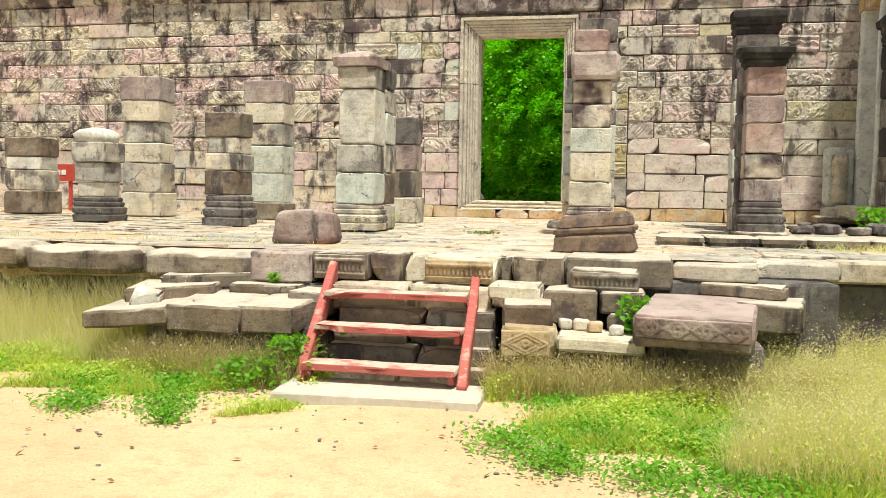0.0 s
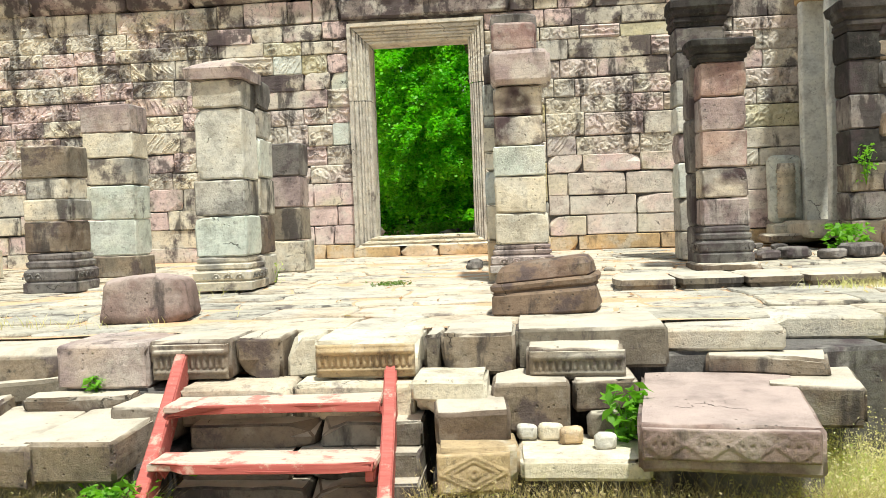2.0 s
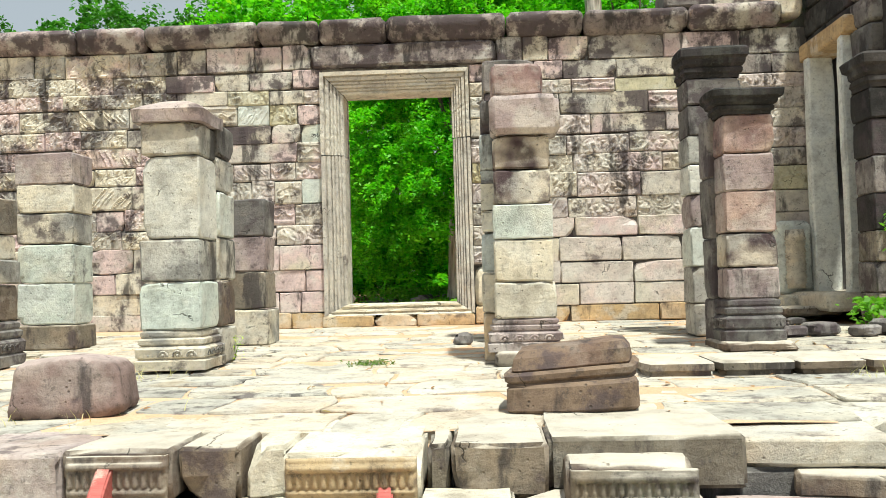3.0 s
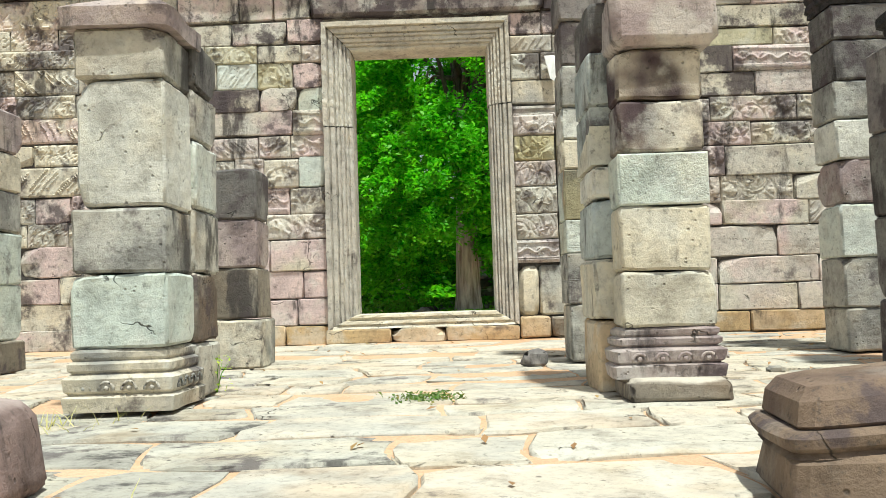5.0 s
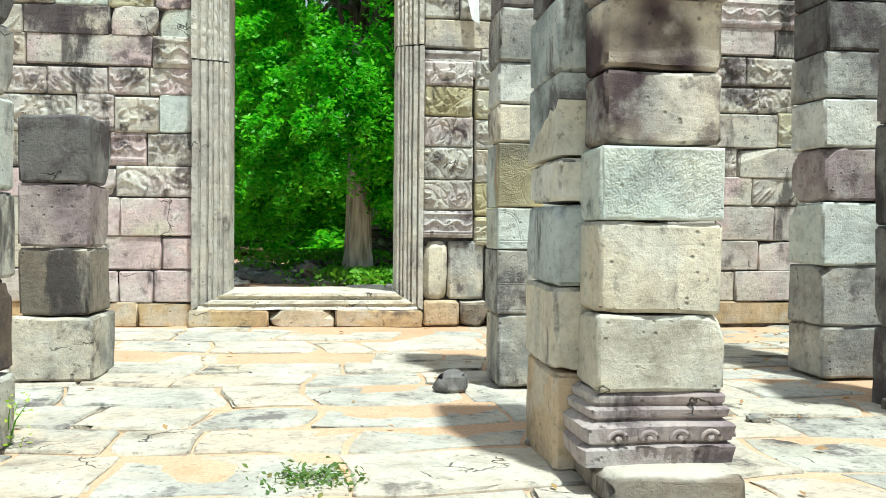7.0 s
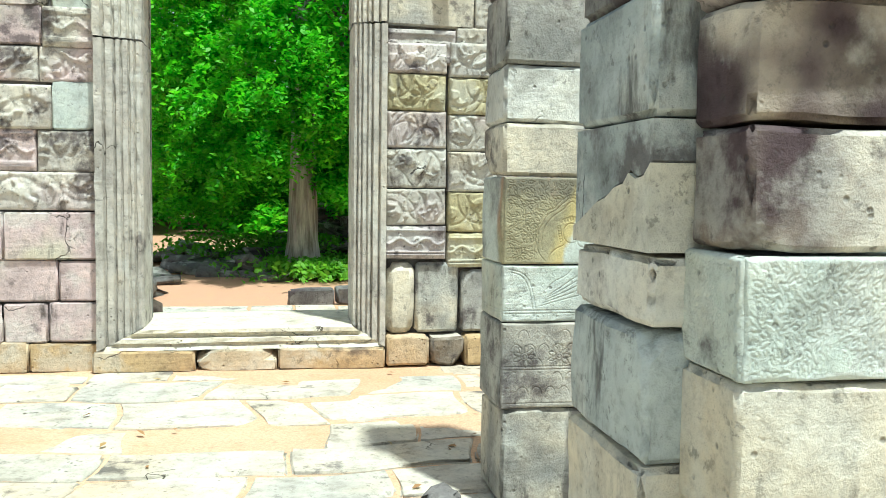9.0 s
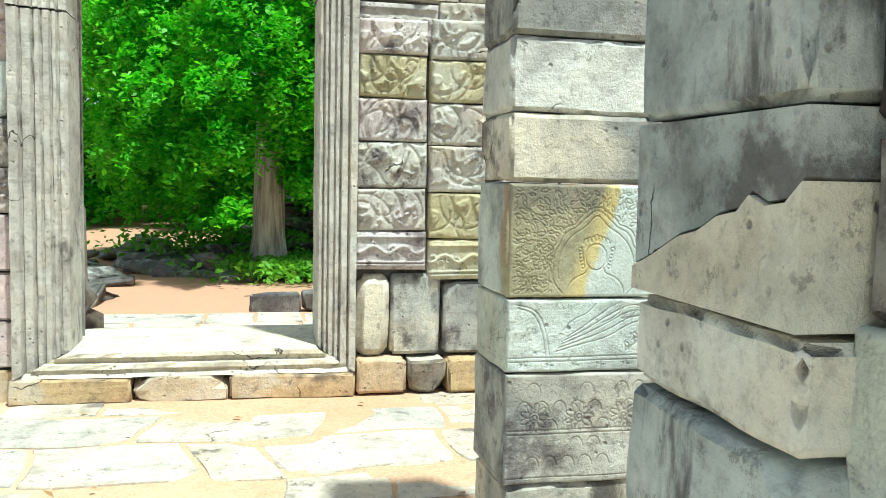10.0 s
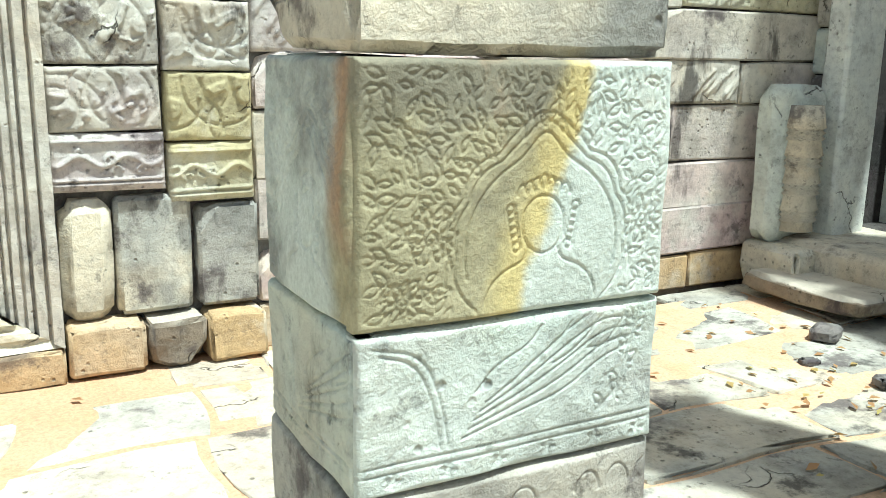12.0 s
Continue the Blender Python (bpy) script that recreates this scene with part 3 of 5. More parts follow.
def spaced(lo, hi, fine_lo, fine_hi, step):
    far1 = fine_lo - np.geomspace(step, fine_lo - lo, 26)[::-1]
    far2 = fine_hi + np.geomspace(step, hi - fine_hi, 26)
    return np.concatenate([far1, np.arange(fine_lo, fine_hi, step), far2])


def ground_height(x, y):
    t = np.clip((y - 8.5) / 3.0, 0, 1)
    z = t * t * (3 - 2 * t) * 0.90
    z += 0.02 * np.sin(x * 1.7 + y * 0.6) * np.sin(y * 1.3 - x * 0.4) + 0.012 * np.sin(x * 4.1 + 1) * np.sin(y * 3.7)
    z += np.clip((np.hypot(x, y - 15) - 45) / 200, 0, 1) * 3
    return z


gx, gy = spaced(-600, 600, -12, 9, 0.2), spaced(-600, 600, -3, 26, 0.2)
GX, GY = np.meshgrid(gx, gy, indexing="ij")
gv = np.stack([GX, GY, ground_height(GX, GY)], -1).reshape(-1, 3)
ny_ = len(gy)
ii, jj = np.meshgrid(np.arange(len(gx) - 1), np.arange(ny_ - 1), indexing="ij")
gi = (ii * ny_ + jj).ravel()
ground = quick("ground", gv, np.stack([gi, gi + ny_, gi + ny_ + 1, gi + 1], 1), m_ground)
tagged(ground, "sandy yellow ground with reddish earth and scattered pebbles", "ground", kind="structure")

# ---- the back wall ----
WALL_Y, WALL_T = 13.55, 0.55
DX0, DX1, DZ0, DZ1 = -2.34, -1.02, 1.28, 3.83
FR, FR_R = 0.27, 0.215
COURSES = [1.0, 1.2, 1.46, 1.72, 2.02, 2.25, 2.51, 2.8, 3.02, 3.26, 3.49, 3.75, 3.93, 4.16, 4.46]
WX0, WX1 = -14.0, 3.25


def core_box(x0, x1, y0, y1, z0, z1):
    v = [(x, y, z) for x in (x0, x1) for y in (y0, y1) for z in (z0, z1)]
    return v, [(0, 1, 3, 2), (4, 6, 7, 5), (0, 4, 5, 1), (2, 3, 7, 6), (0, 2, 6, 4), (1, 5, 7, 3)]


wall = solid("wall_back", *join([
    core_box(WX0, DX0 - 0.12, WALL_Y + 0.05, WALL_Y + WALL_T - 0.04, 0.6, 4.45),
    core_box(DX1 + 0.12, WX1, WALL_Y + 0.05, WALL_Y + WALL_T - 0.04, 0.6, 4.45),
    core_box(DX0 - 0.12, DX1 + 0.12, WALL_Y + 0.05, WALL_Y + WALL_T - 0.04, DZ1 + 0.1, 4.45)]), m_dark, smooth=False)
tagged(wall, "tall weathered sandstone block wall with carved reliefs and black stains", "wall", kind="structure")

wall_things, far_pieces = [], []


def course_spans(rng, x0, x1, lo, hi):
    x, spans = x0, []
    while x < x1 - 1e-6:
        w = rng.uniform(lo, hi)
        if x1 - (x + w) < lo * 0.7:
            w = x1 - x
        spans.append((x, x + w))
        x += w
    return spans


def wall_material(i, x, z, rng):
    if i >= 12:
        return m_upper
    if i == 0:
        return m_ochre
    if i <= 3:
        return m_wall
    if i <= 4 and rng.random() < 0.5:
        return m_wall
    if x > 3.0:
        return m_wall
    if rng.random() < 0.035:
        return m_yellow
    if x < 0.2 and rng.random() < 0.05:
        return m_mint
    if -0.8 < x < 0.3:
        return m_carved_fine
    if i >= 9 and rng.random() < 0.45:
        return m_upper
    return m_carved


def wide(rng, lo, hi):
    return lo * (hi / lo) ** rng.random()


PANEL = (DX1 + FR_R, -0.04)
pieces_todo = []
rngw = np.random.default_rng(21)
for i in range(len(COURSES) - 1):
    z0, z1 = COURSES[i], COURSES[i + 1]
    right = PANEL[1] if z1 < 3.2 else DX1 + FR_R
    if i == len(COURSES) - 2:
        gaps = [(WX0, -2.72), (-0.47, WX1)]
    else:
        gaps = [(WX0, DX0 - FR), (right, WX1)]
    for a, b in gaps:
        x = a
        while x < b - 1e-6:
            w = wide(rngw, 0.26, 0.6) if -3.7 < x < 0.2 else wide(rngw, 0.5, 1.3) if x >= 0.2 else wide(rngw, 0.34, 1.05) if i >= 4 else wide(rngw, 0.4, 1.3)
            if b - (x + w) < 0.2:
                w = b - x
            pieces_todo.append((i, x, x + w, z0, z1, rngw.uniform(-0.010, 0.012)))
            x += w
for i, s, e, z0, z1, proud in pieces_todo:
    sag = 0.02 * math.sin(s * 0.9 + i * 0.7)
    jag = rngw.uniform(-0.018, 0.018)
    size = (e - s - rngw.uniform(0.004, 0.014), 0.17, z1 - z0 - rngw.uniform(0.002, 0.012) + jag * 0.6)
    at = ((s + e) / 2, WALL_Y + 0.08 - proud, (z0 + z1) / 2 + sag * 0.5 + jag / 2)
    if s > -4.6:
        m = wall_material(i, (s + e) / 2, z0, rngw)
        if i >= 4 and m in (m_carved, m_carved_fine, m_yellow, m_mint) and rngw.random() < 0.85:
            draw = [figures, figures, figures, figures, figures, figures, slashes, bands][rngw.integers(8)]
            carved_face("block", m, size[0], size[2], rngw, draw, wall, (at[0], WALL_Y - proud, at[2]), ry=rngw.uniform(-0.5, 0.5), step=0.010)
        else:
            block("block", m, at, size, rngw, wall, ry=rngw.uniform(-0.6, 0.6), r=0.010, cuts=(3, 0, 1))
    else:
        if i >= 4 and rngw.random() < 0.85:
            c = Carving(size[0], size[2], 0.017)
            [figures, figures, figures, slashes][rngw.integers(4)](c, rngw)
            c.z *= 1.6
            p, q = c.mesh(0.15, rngw)
            far_pieces.append((turned(p, (at[0], WALL_Y - proud, at[2])), q))
        else:
            p, q = worn_box(*size, rngw, r=0.010, cuts=(2, 0, 1))
            far_pieces.append((turned(p, at), q))

# carved panel beside the doorway: two uneven columns
COL_A = [(1.21, 1.72, None), (1.72, 1.945, bands), (1.945, 2.19, figures), (2.19, 2.455, figures), (2.455, 2.70, figures), (2.70, 2.945, figures), (2.945, 3.145, figures)]
COL_B = [(1.22, 1.66, None), (1.66, 1.90, bands), (1.90, 2.17, figures), (2.17, 2.44, figures), (2.44, 2.685, figures), (2.685, 2.93, figures), (2.93, 3.16, figures)]
TONES_A = [m_wall, m_carved_fine, m_carved_fine, m_carved_fine, m_carved_fine, m_yellow, m_carved]
TONES_B = [m_grey, m_yellow, m_yellow, m_carved_fine, m_carved_fine, m_yellow, m_carved_fine]
for (z0, z1, draw), m in zip(COL_A, TONES_A):
    if draw is None:
        block("block", m_cream, (-0.70, WALL_Y + 0.05, 1.455), (0.19, 0.2, 0.48), rngw, wall, r=0.05, cuts=(1, 1, 3), ry=1)
        block("block", m_grey, (-0.45, WALL_Y + 0.08, 1.46), (0.29, 0.2, 0.47), rngw, wall, r=0.02, cuts=(2, 1, 3))
    else:
        carved_face("block", m, 0.40 + rngw.uniform(-0.02, 0.012), z1 - z0 - 0.006, rngw, draw, wall, (-0.602, WALL_Y - 0.03 - rngw.uniform(0, 0.015), (z0 + z1) / 2), ry=rngw.uniform(-1, 1), step=0.006, edge=0.018)
for (z0, z1, draw), m in zip(COL_B, TONES_B):
    if draw is None:
        block("block", m, (-0.16, WALL_Y + 0.07, 1.44), (0.25, 0.2, 0.42), rngw, wall, r=0.015, cuts=(2, 1, 3))
    else:
        carved_face("block", m, 0.335, z1 - z0 - 0.006, rngw, draw, wall, (-0.215, WALL_Y - 0.02 - rngw.uniform(0, 0.015), (z0 + z1) / 2), ry=rngw.uniform(-1, 1), step=0.006, edge=0.018)
for x0, x1, m in [(-0.80, -0.52, m_ochre), (-0.51, -0.28, m_slab), (-0.27, -0.03, m_ochre)]:
    block("block", m, ((x0 + x1) / 2, WALL_Y + 0.02, 1.11), (x1 - x0, 0.26, 0.2), rngw, wall, r=0.018, cuts=(3, 1, 1), rough=0.01)
far = solid("masonry", *join(far_pieces), m_wall_far, wall, False)
tagged(far, "", "", kind="stuff")
# back face of the wall, seen past the jambs
solid("back_masonry", *join([core_box(WX0, DX0 - 0.02, WALL_Y + WALL_T - 0.04, WALL_Y + WALL_T, 0.6, 4.45), core_box(DX1 + 0.02, WX1, WALL_Y + WALL_T - 0.04, WALL_Y + WALL_T, 0.6, 4.45)]), m_grey, wall, False)

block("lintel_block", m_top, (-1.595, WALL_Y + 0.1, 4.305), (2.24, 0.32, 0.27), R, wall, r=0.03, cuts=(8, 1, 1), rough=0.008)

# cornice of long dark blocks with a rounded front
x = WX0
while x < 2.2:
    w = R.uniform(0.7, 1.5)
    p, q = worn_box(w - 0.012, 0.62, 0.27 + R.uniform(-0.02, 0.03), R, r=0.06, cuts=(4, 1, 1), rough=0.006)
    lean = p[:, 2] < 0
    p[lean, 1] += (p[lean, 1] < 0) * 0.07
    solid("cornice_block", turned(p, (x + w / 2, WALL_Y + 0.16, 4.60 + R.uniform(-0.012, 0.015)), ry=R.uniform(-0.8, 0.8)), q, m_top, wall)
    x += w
for a, b, z, m in [(1.55, 2.15, 4.86, m_dark), (2.15, 2.7, 4.72, m_upper), (2.7, 3.2, 4.72, m_wall), (1.9, 2.6, 5.06, m_dark), (2.5, 3.25, 5.0, m_dark)]:
    block("cornice_block", m, ((a + b) / 2, WALL_Y + 0.2, z), (b - a - 0.01, 0.55, 0.29), R, wall, r=0.04, cuts=(2, 1, 1), rough=0.006)

# ---- the doorway: moulded jambs, lintel and sill ----
door = empty("door_1", (DX0 + DX1) / 2, WALL_Y, 1.0)
tagged(door, "open stone doorway with ribbed moulded frame and worn sill", "doorway", kind="structure")
STEPS = [(0.0, 0.36), (0.0, 0.05), (0.014, 0.025), (0.034, 0.025), (0.038, 0.034), (0.044, 0.034), (0.05, 0.0), (0.066, 0.0), (0.07, 0.010), (0.076, 0.010), (0.082, -0.018), (0.108, -0.018),
         (0.112, -0.006), (0.119, -0.006), (0.126, -0.028), (0.146, -0.028), (0.15, -0.01), (0.158, -0.01), (0.166, -0.045), (0.205, -0.045), (0.21, -0.03), (0.217, -0.03), (0.225, -0.07), (FR, -0.07), (FR, 0.2)]
LOW = 0.5


SILL_STEPS = [(0.0, 0.44), (0.0, -0.02), (0.012, -0.035), (0.06, -0.04), (0.075, -0.015), (0.12, -0.015), (0.13, -0.05), (0.18, -0.055), (0.19, -0.035), (0.22, -0.04), (FR, -0.065), (FR, 0.2)]


def frame_side(name, a, b, na, nb, cuts, rng, material, rows=None):
    """One mitred side of the moulded frame; a and b are the ends of the opening's edge, na and nb the mitre directions."""
    verts = []
    for s in range(cuts + 1):
        u = s / cuts
        worn = 0.006 * max(0.0, math.sin(s * 2.7 + a[0] * 9)) * rng.random()
        for o, y in rows or STEPS:
            pa, pb = np.array(a) + np.array(na) * o, np.array(b) + np.array(nb) * o
            e = pa + (pb - pa) * u
            wob = rng.normal() * 0.0012
            verts.append((e[0] + wob, WALL_Y + y - 0.02 + rng.normal() * 0.0022 + worn, e[1] + wob))
    n = len(rows or STEPS)
    faces = [(s * n + i, s * n + i + 1, (s + 1) * n + i + 1, (s + 1) * n + i) for s in range(cuts) for i in range(n - 1)]
    return solid(name, verts, faces, material, door, False)


for x, side, joint in ((DX0, -1, 3.08), (DX1, FR_R / FR, 3.25)):
    ends = [((x, DZ0), (x, joint), (side, -LOW), (side, 0)), ((x - 0.006, joint + 0.012), (x - 0.006, DZ1), (side, 0), (side, 1))]
    for a, b, na, nb in ends:
        frame_side("jamb", *((a, b, na, nb) if side < 0 else (b, a, nb, na)), 22, R, m_frame)
frame_side("lintel", (DX0, DZ1), (DX1, DZ1), (-1, 1), (FR_R / FR, 1), 18, R, m_frame)
frame_side("sill", (DX1, DZ0), (DX0, DZ0), (FR_R / FR, -LOW), (-1, -LOW), 22, R, m_sill, SILL_STEPS)
block("sill_back", m_sill, ((DX0 + DX1) / 2, WALL_Y + 0.62, 1.15), (1.9, 0.4, 0.24), R, door, r=0.02, cuts=(6, 1, 0))
for a, b in [(-2.64, -2.02), (-2.015, -1.5), (-1.495, -0.805)]:
    block("footing", m_ochre, ((a + b) / 2, WALL_Y + 0.02, 1.07), (b - a, 0.24, 0.14), R, door, r=0.012, cuts=(5, 0, 1), rough=0.005, chip=0.012)
# solid dark disc, painted as the shaded inside of a hole
solid("socket", *tube([(DX1 + 0.055, WALL_Y - 0.012, 3.19), (DX1 + 0.055, WALL_Y + 0.012, 3.19)], [0.012, 0.012], 10), m_dark, door)

# ---- the gate building beside the wall ----
gate = solid("wall_right", *join([
    core_box(3.36, 3.8, 13.42, 14.6, 0.6, 5.3), core_box(3.36, 3.8, 11.75, 12.3, 0.6, 5.3), core_box(3.36, 3.8, 12.3, 13.42, 4.05, 5.3),
    core_box(3.36, 3.8, 12.3, 13.42, 0.6, 1.3), core_box(3.8, 9.0, 11.75, 12.2, 0.6, 3.4)]), m_black, smooth=False)
tagged(gate, "blackened gate building wall of large sandstone blocks", "wall", kind="structure")
z = 0.95
while z < 5.2:
    h = R.uniform(0.24, 0.34)
    mats = [m_black, m_dark, m_dark, m_slab] if z < 3.2 else [m_black, m_black, m_dark, m_black]
    for a, b in ([(13.4, 13.56)] if z < 4.0 else [(12.3, 12.9), (12.9, 13.56)]):
        if z + h > 1.3:
            block("block", mats[R.integers(4)] if z > 4 else [m_wall, m_grey, m_mint][R.integers(3)], (3.31, (a + b) / 2, z + h / 2), (0.2, b - a - 0.006, h - 0.006), R, gate, r=0.02, cuts=(0, 1, 0))
    for a, b in course_spans(R, 3.36, 7.0, 0.3, 0.75):
        if z > 3.2 and a > 3.85:
            continue
        block("block", mats[R.integers(4)], ((a + b) / 2, 11.70 - R.uniform(0, 0.06), z + h / 2), (b - a - 0.008, 0.26, h - 0.006), R, gate, r=0.03, cuts=(1, 0, 1), rough=0.01)
    for a, b in [(11.86, 12.3)]:
        block("block", mats[R.integers(4)], (3.33, (a + b) / 2, z + h / 2), (0.22, b - a, h - 0.006), R, gate, r=0.03, rough=0.01)
    z += h
# its door frame
gdoor = empty("door_2", 3.3, 12.85, 1.3)
tagged(gdoor, "side doorway with tall stone jambs and a step", "doorway", kind="structure")
for y0, y1, w in [(13.24, 13.4, 0.3), (12.3, 12.44, 0.3)]:
    block("jamb", m_jamb, (3.27, (y0 + y1) / 2, 2.65), (w, y1 - y0, 2.75), R, gdoor, r=0.02, cuts=(0, 0, 8), rough=0.006)
block("lintel", m_ochre, (3.3, 12.85, 4.10), (0.36, 1.3, 0.2), R, gdoor, r=0.02, cuts=(0, 5, 0))
block("step", m_paving, (3.2, 12.85, 1.20), (0.7, 1.2, 0.2), R, gdoor, r=0.04, cuts=(1, 4, 0), rough=0.006)
block("step", m_slab, (2.85, 12.95, 1.10), (0.62, 0.75, 0.10), R, gdoor, r=0.04, cuts=(1, 5, 0), rough=0.008)
solid("inner_wall", *join([core_box(4.9, 5.2, 12.25, 14.4, 0.7, 4.0), core_box(3.8, 4.9, 13.30, 13.6, 0.7, 4.0)]), m_jamb, gate, False)
solid("inner_floor", *core_box(3.8, 4.9, 12.21, 13.3, 0.7, 1.28), m_paving, gate, False)

# ---- paved platform ----
floor = solid("floor", *join([core_box(-14, 0.9, 6.95, 16.8, 0.3, 0.80), core_box(0.9, 9.0, 7.6, 13.4, 0.3, 0.80)]), m_joint, smooth=False)
tagged(floor, "platform floor of worn uneven sandstone paving with sandy joints", "paved floor", kind="structure")
for x0, x1, y0, y1 in [(-14, 0.9, 6.98, 16.9), (0.76, 9.0, 7.65, 13.5)]:
    bed_x, bed_y = np.arange(x0, x1, 0.15), np.arange(y0, y1, 0.15)
    BX, BY = np.meshgrid(bed_x, bed_y, indexing="ij")
    BZ = floor_z(BY) - 0.011 + 0.009 * np.sin(BX * 2.3 + BY) * np.sin(BY * 1.9) + 0.004 * np.sin(BX * 9) * np.sin(BY * 8)
    BZ = BZ + 0.010 * np.clip((BY - 11.2) / 1.5, 0, 1) * (0.5 + 0.5 * np.sin(BX * 1.9 + 2 * np.sin(BY * 1.3)))
    bi, bj = np.meshgrid(np.arange(len(bed_x) - 1), np.arange(len(bed_y) - 1), indexing="ij")
    b0 = (bi * len(bed_y) + bj).ravel()
    quick("sand_bed", np.stack([BX, BY, BZ], -1).reshape(-1, 3), np.stack([b0, b0 + len(bed_y), b0 + len(bed_y) + 1, b0 + 1], 1), m_joint, floor)

paving_far = []
rngp = np.random.default_rng(5)
y = 7.0
while y < 16.6:
    dep = rngp.uniform(0.28, 0.56)
    if 13.4 < y < 14.1:
        y = 14.1
    far_x = 6.5 if y < 11 else 3.0
    if y > 13.5:
        spans = course_spans(rngp, -4.2, 0.6, 0.4, 1.0)
    else:
        spans = course_spans(rngp, -12.5 + rngp.uniform(0, 0.5), far_x, 0.32, 0.95)
    for s, e in spans:
        if rngp.random() < (0.12 if 11.6 < y < 13.6 else 0.03) or (-1.75 < (s + e) / 2 < -1.35 and 9.2 < y < 9.5):
            continue
        if e > 1.3 and y < 7.45:
            continue
        d1 = min(dep, 13.5 - y) if y < 13.5 else dep
        if d1 < 0.1:
            continue
        size = (e - s - rngp.uniform(0.006, 0.018), d1 - rngp.uniform(0.006, 0.02), 0.12)
        at = ((s + e) / 2, y + d1 / 2, floor_z(y + d1 / 2) - 0.06 + rngp.uniform(-0.006, 0.006))
        p, q = worn_box(*size, rngp, r=0.012, rough=0.003, chip=0.009, cuts=(4, 3, 0))
        p = turned(p, at, rngp.uniform(-1.2, 1.2), rngp.uniform(-0.5, 0.5), rngp.uniform(-0.4, 0.4))
        px, py = p[:, 0].copy(), p[:, 1].copy()
        if y < 13.0:
            p[:, 0] += 0.07 * np.sin(py * 2.3 + 0.7 * np.floor(y * 3)) + 0.03 * np.sin(py * 7 + px * 2)
            p[:, 1] += 0.05 * np.sin(px * 1.7 + 1) + 0.02 * np.sin(px * 6.3)
        if -5.2 < s < 2.6:
            solid("paving_stone", p, q, m_paving_grey if (s > -0.1 or (s < -2.3 and y < 9.4)) and rngp.random() < 0.75 else m_paving, floor, lattice(8, 7, 4)[2])
        else:
            paving_far.append((p, q))
    y += dep
pf = solid("paving", *join(paving_far), m_paving_grey, floor, False)
tagged(pf, kind="stuff")

# ---- loose and built slabs of the platform's front ----


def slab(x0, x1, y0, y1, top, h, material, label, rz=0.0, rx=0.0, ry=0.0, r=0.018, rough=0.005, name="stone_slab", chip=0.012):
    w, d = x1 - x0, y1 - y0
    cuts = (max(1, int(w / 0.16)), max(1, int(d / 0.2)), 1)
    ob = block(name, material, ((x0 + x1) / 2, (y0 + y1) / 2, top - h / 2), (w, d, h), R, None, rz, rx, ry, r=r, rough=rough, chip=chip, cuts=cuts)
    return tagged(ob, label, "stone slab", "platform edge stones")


GREYLAB = "weathered grey sandstone slab on the platform's edge"
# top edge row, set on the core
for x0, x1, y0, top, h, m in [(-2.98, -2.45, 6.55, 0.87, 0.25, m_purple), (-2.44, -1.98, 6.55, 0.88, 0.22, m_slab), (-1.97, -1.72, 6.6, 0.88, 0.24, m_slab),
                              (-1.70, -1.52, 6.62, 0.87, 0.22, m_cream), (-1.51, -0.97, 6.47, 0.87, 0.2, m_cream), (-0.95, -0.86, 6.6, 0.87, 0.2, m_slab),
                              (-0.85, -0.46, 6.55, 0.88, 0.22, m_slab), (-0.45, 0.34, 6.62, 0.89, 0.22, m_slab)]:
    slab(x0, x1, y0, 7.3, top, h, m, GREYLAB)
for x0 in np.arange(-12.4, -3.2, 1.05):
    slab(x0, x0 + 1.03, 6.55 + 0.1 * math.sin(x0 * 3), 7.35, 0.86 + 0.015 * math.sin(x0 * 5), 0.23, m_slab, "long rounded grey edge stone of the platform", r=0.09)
slab(-0.40, 0.10, 6.40, 6.72, 0.82, 0.18, m_slab, "moulded grey sandstone fragment resting on the edge", rz=-2)
slab(0.36, 0.98, 6.66, 7.35, 0.86, 0.12, m_paving, "flat pale paving slab at the platform's corner", rz=-6)
slab(0.98, 1.62, 7.0, 7.7, 0.87, 0.13, m_paving, "flat pale paving slab at the platform's corner", rz=-8)
slab(0.58, 1.18, 6.5, 7.1, 0.73, 0.10, m_slab, "flat pale slab one step below the corner", rz=-14)
slab(0.80, 1.24, 6.22, 6.85, 0.64, 0.2, m_slab, "grey slab with a carved edge sunk at the corner", rz=-12)
slab(1.0, 1.5, 6.75, 7.5, 0.56, 0.56, m_dark, "buried corner stone of the platform", rz=-10)
# middle ledge
for x0, x1, y0, y1, top, h, m in [(-2.2, -1.62, 6.36, 6.66, 0.66, 0.2, m_paving), (-1.61, -0.98, 6.36, 6.66, 0.66, 0.2, m_cream), (-0.97, -0.6, 6.2, 6.6, 0.70, 0.18, m_cream),
                                  (-0.58, -0.2, 6.22, 6.62, 0.68, 0.25, m_slab), (-0.18, 0.14, 6.3, 6.65, 0.67, 0.16, m_slab)]:
    slab(x0, x1, y0, y1, top, h, m, "pale worn step stone below the platform's edge")
# ancient steps behind the wooden stair
for i, (y0, top) in enumerate([(6.22, 0.50), (6.08, 0.38), (5.96, 0.26), (5.84, 0.14)]):
    for x0, x1 in [(-2.1, -1.45 - 0.1 * (i % 2)), (-1.44 - 0.1 * (i % 2), -0.92)]:
        slab(x0, x1, y0, 6.5, top, 0.13, m_slab, "worn ancient step stone behind the wooden stair", r=0.012, name="step_stone")
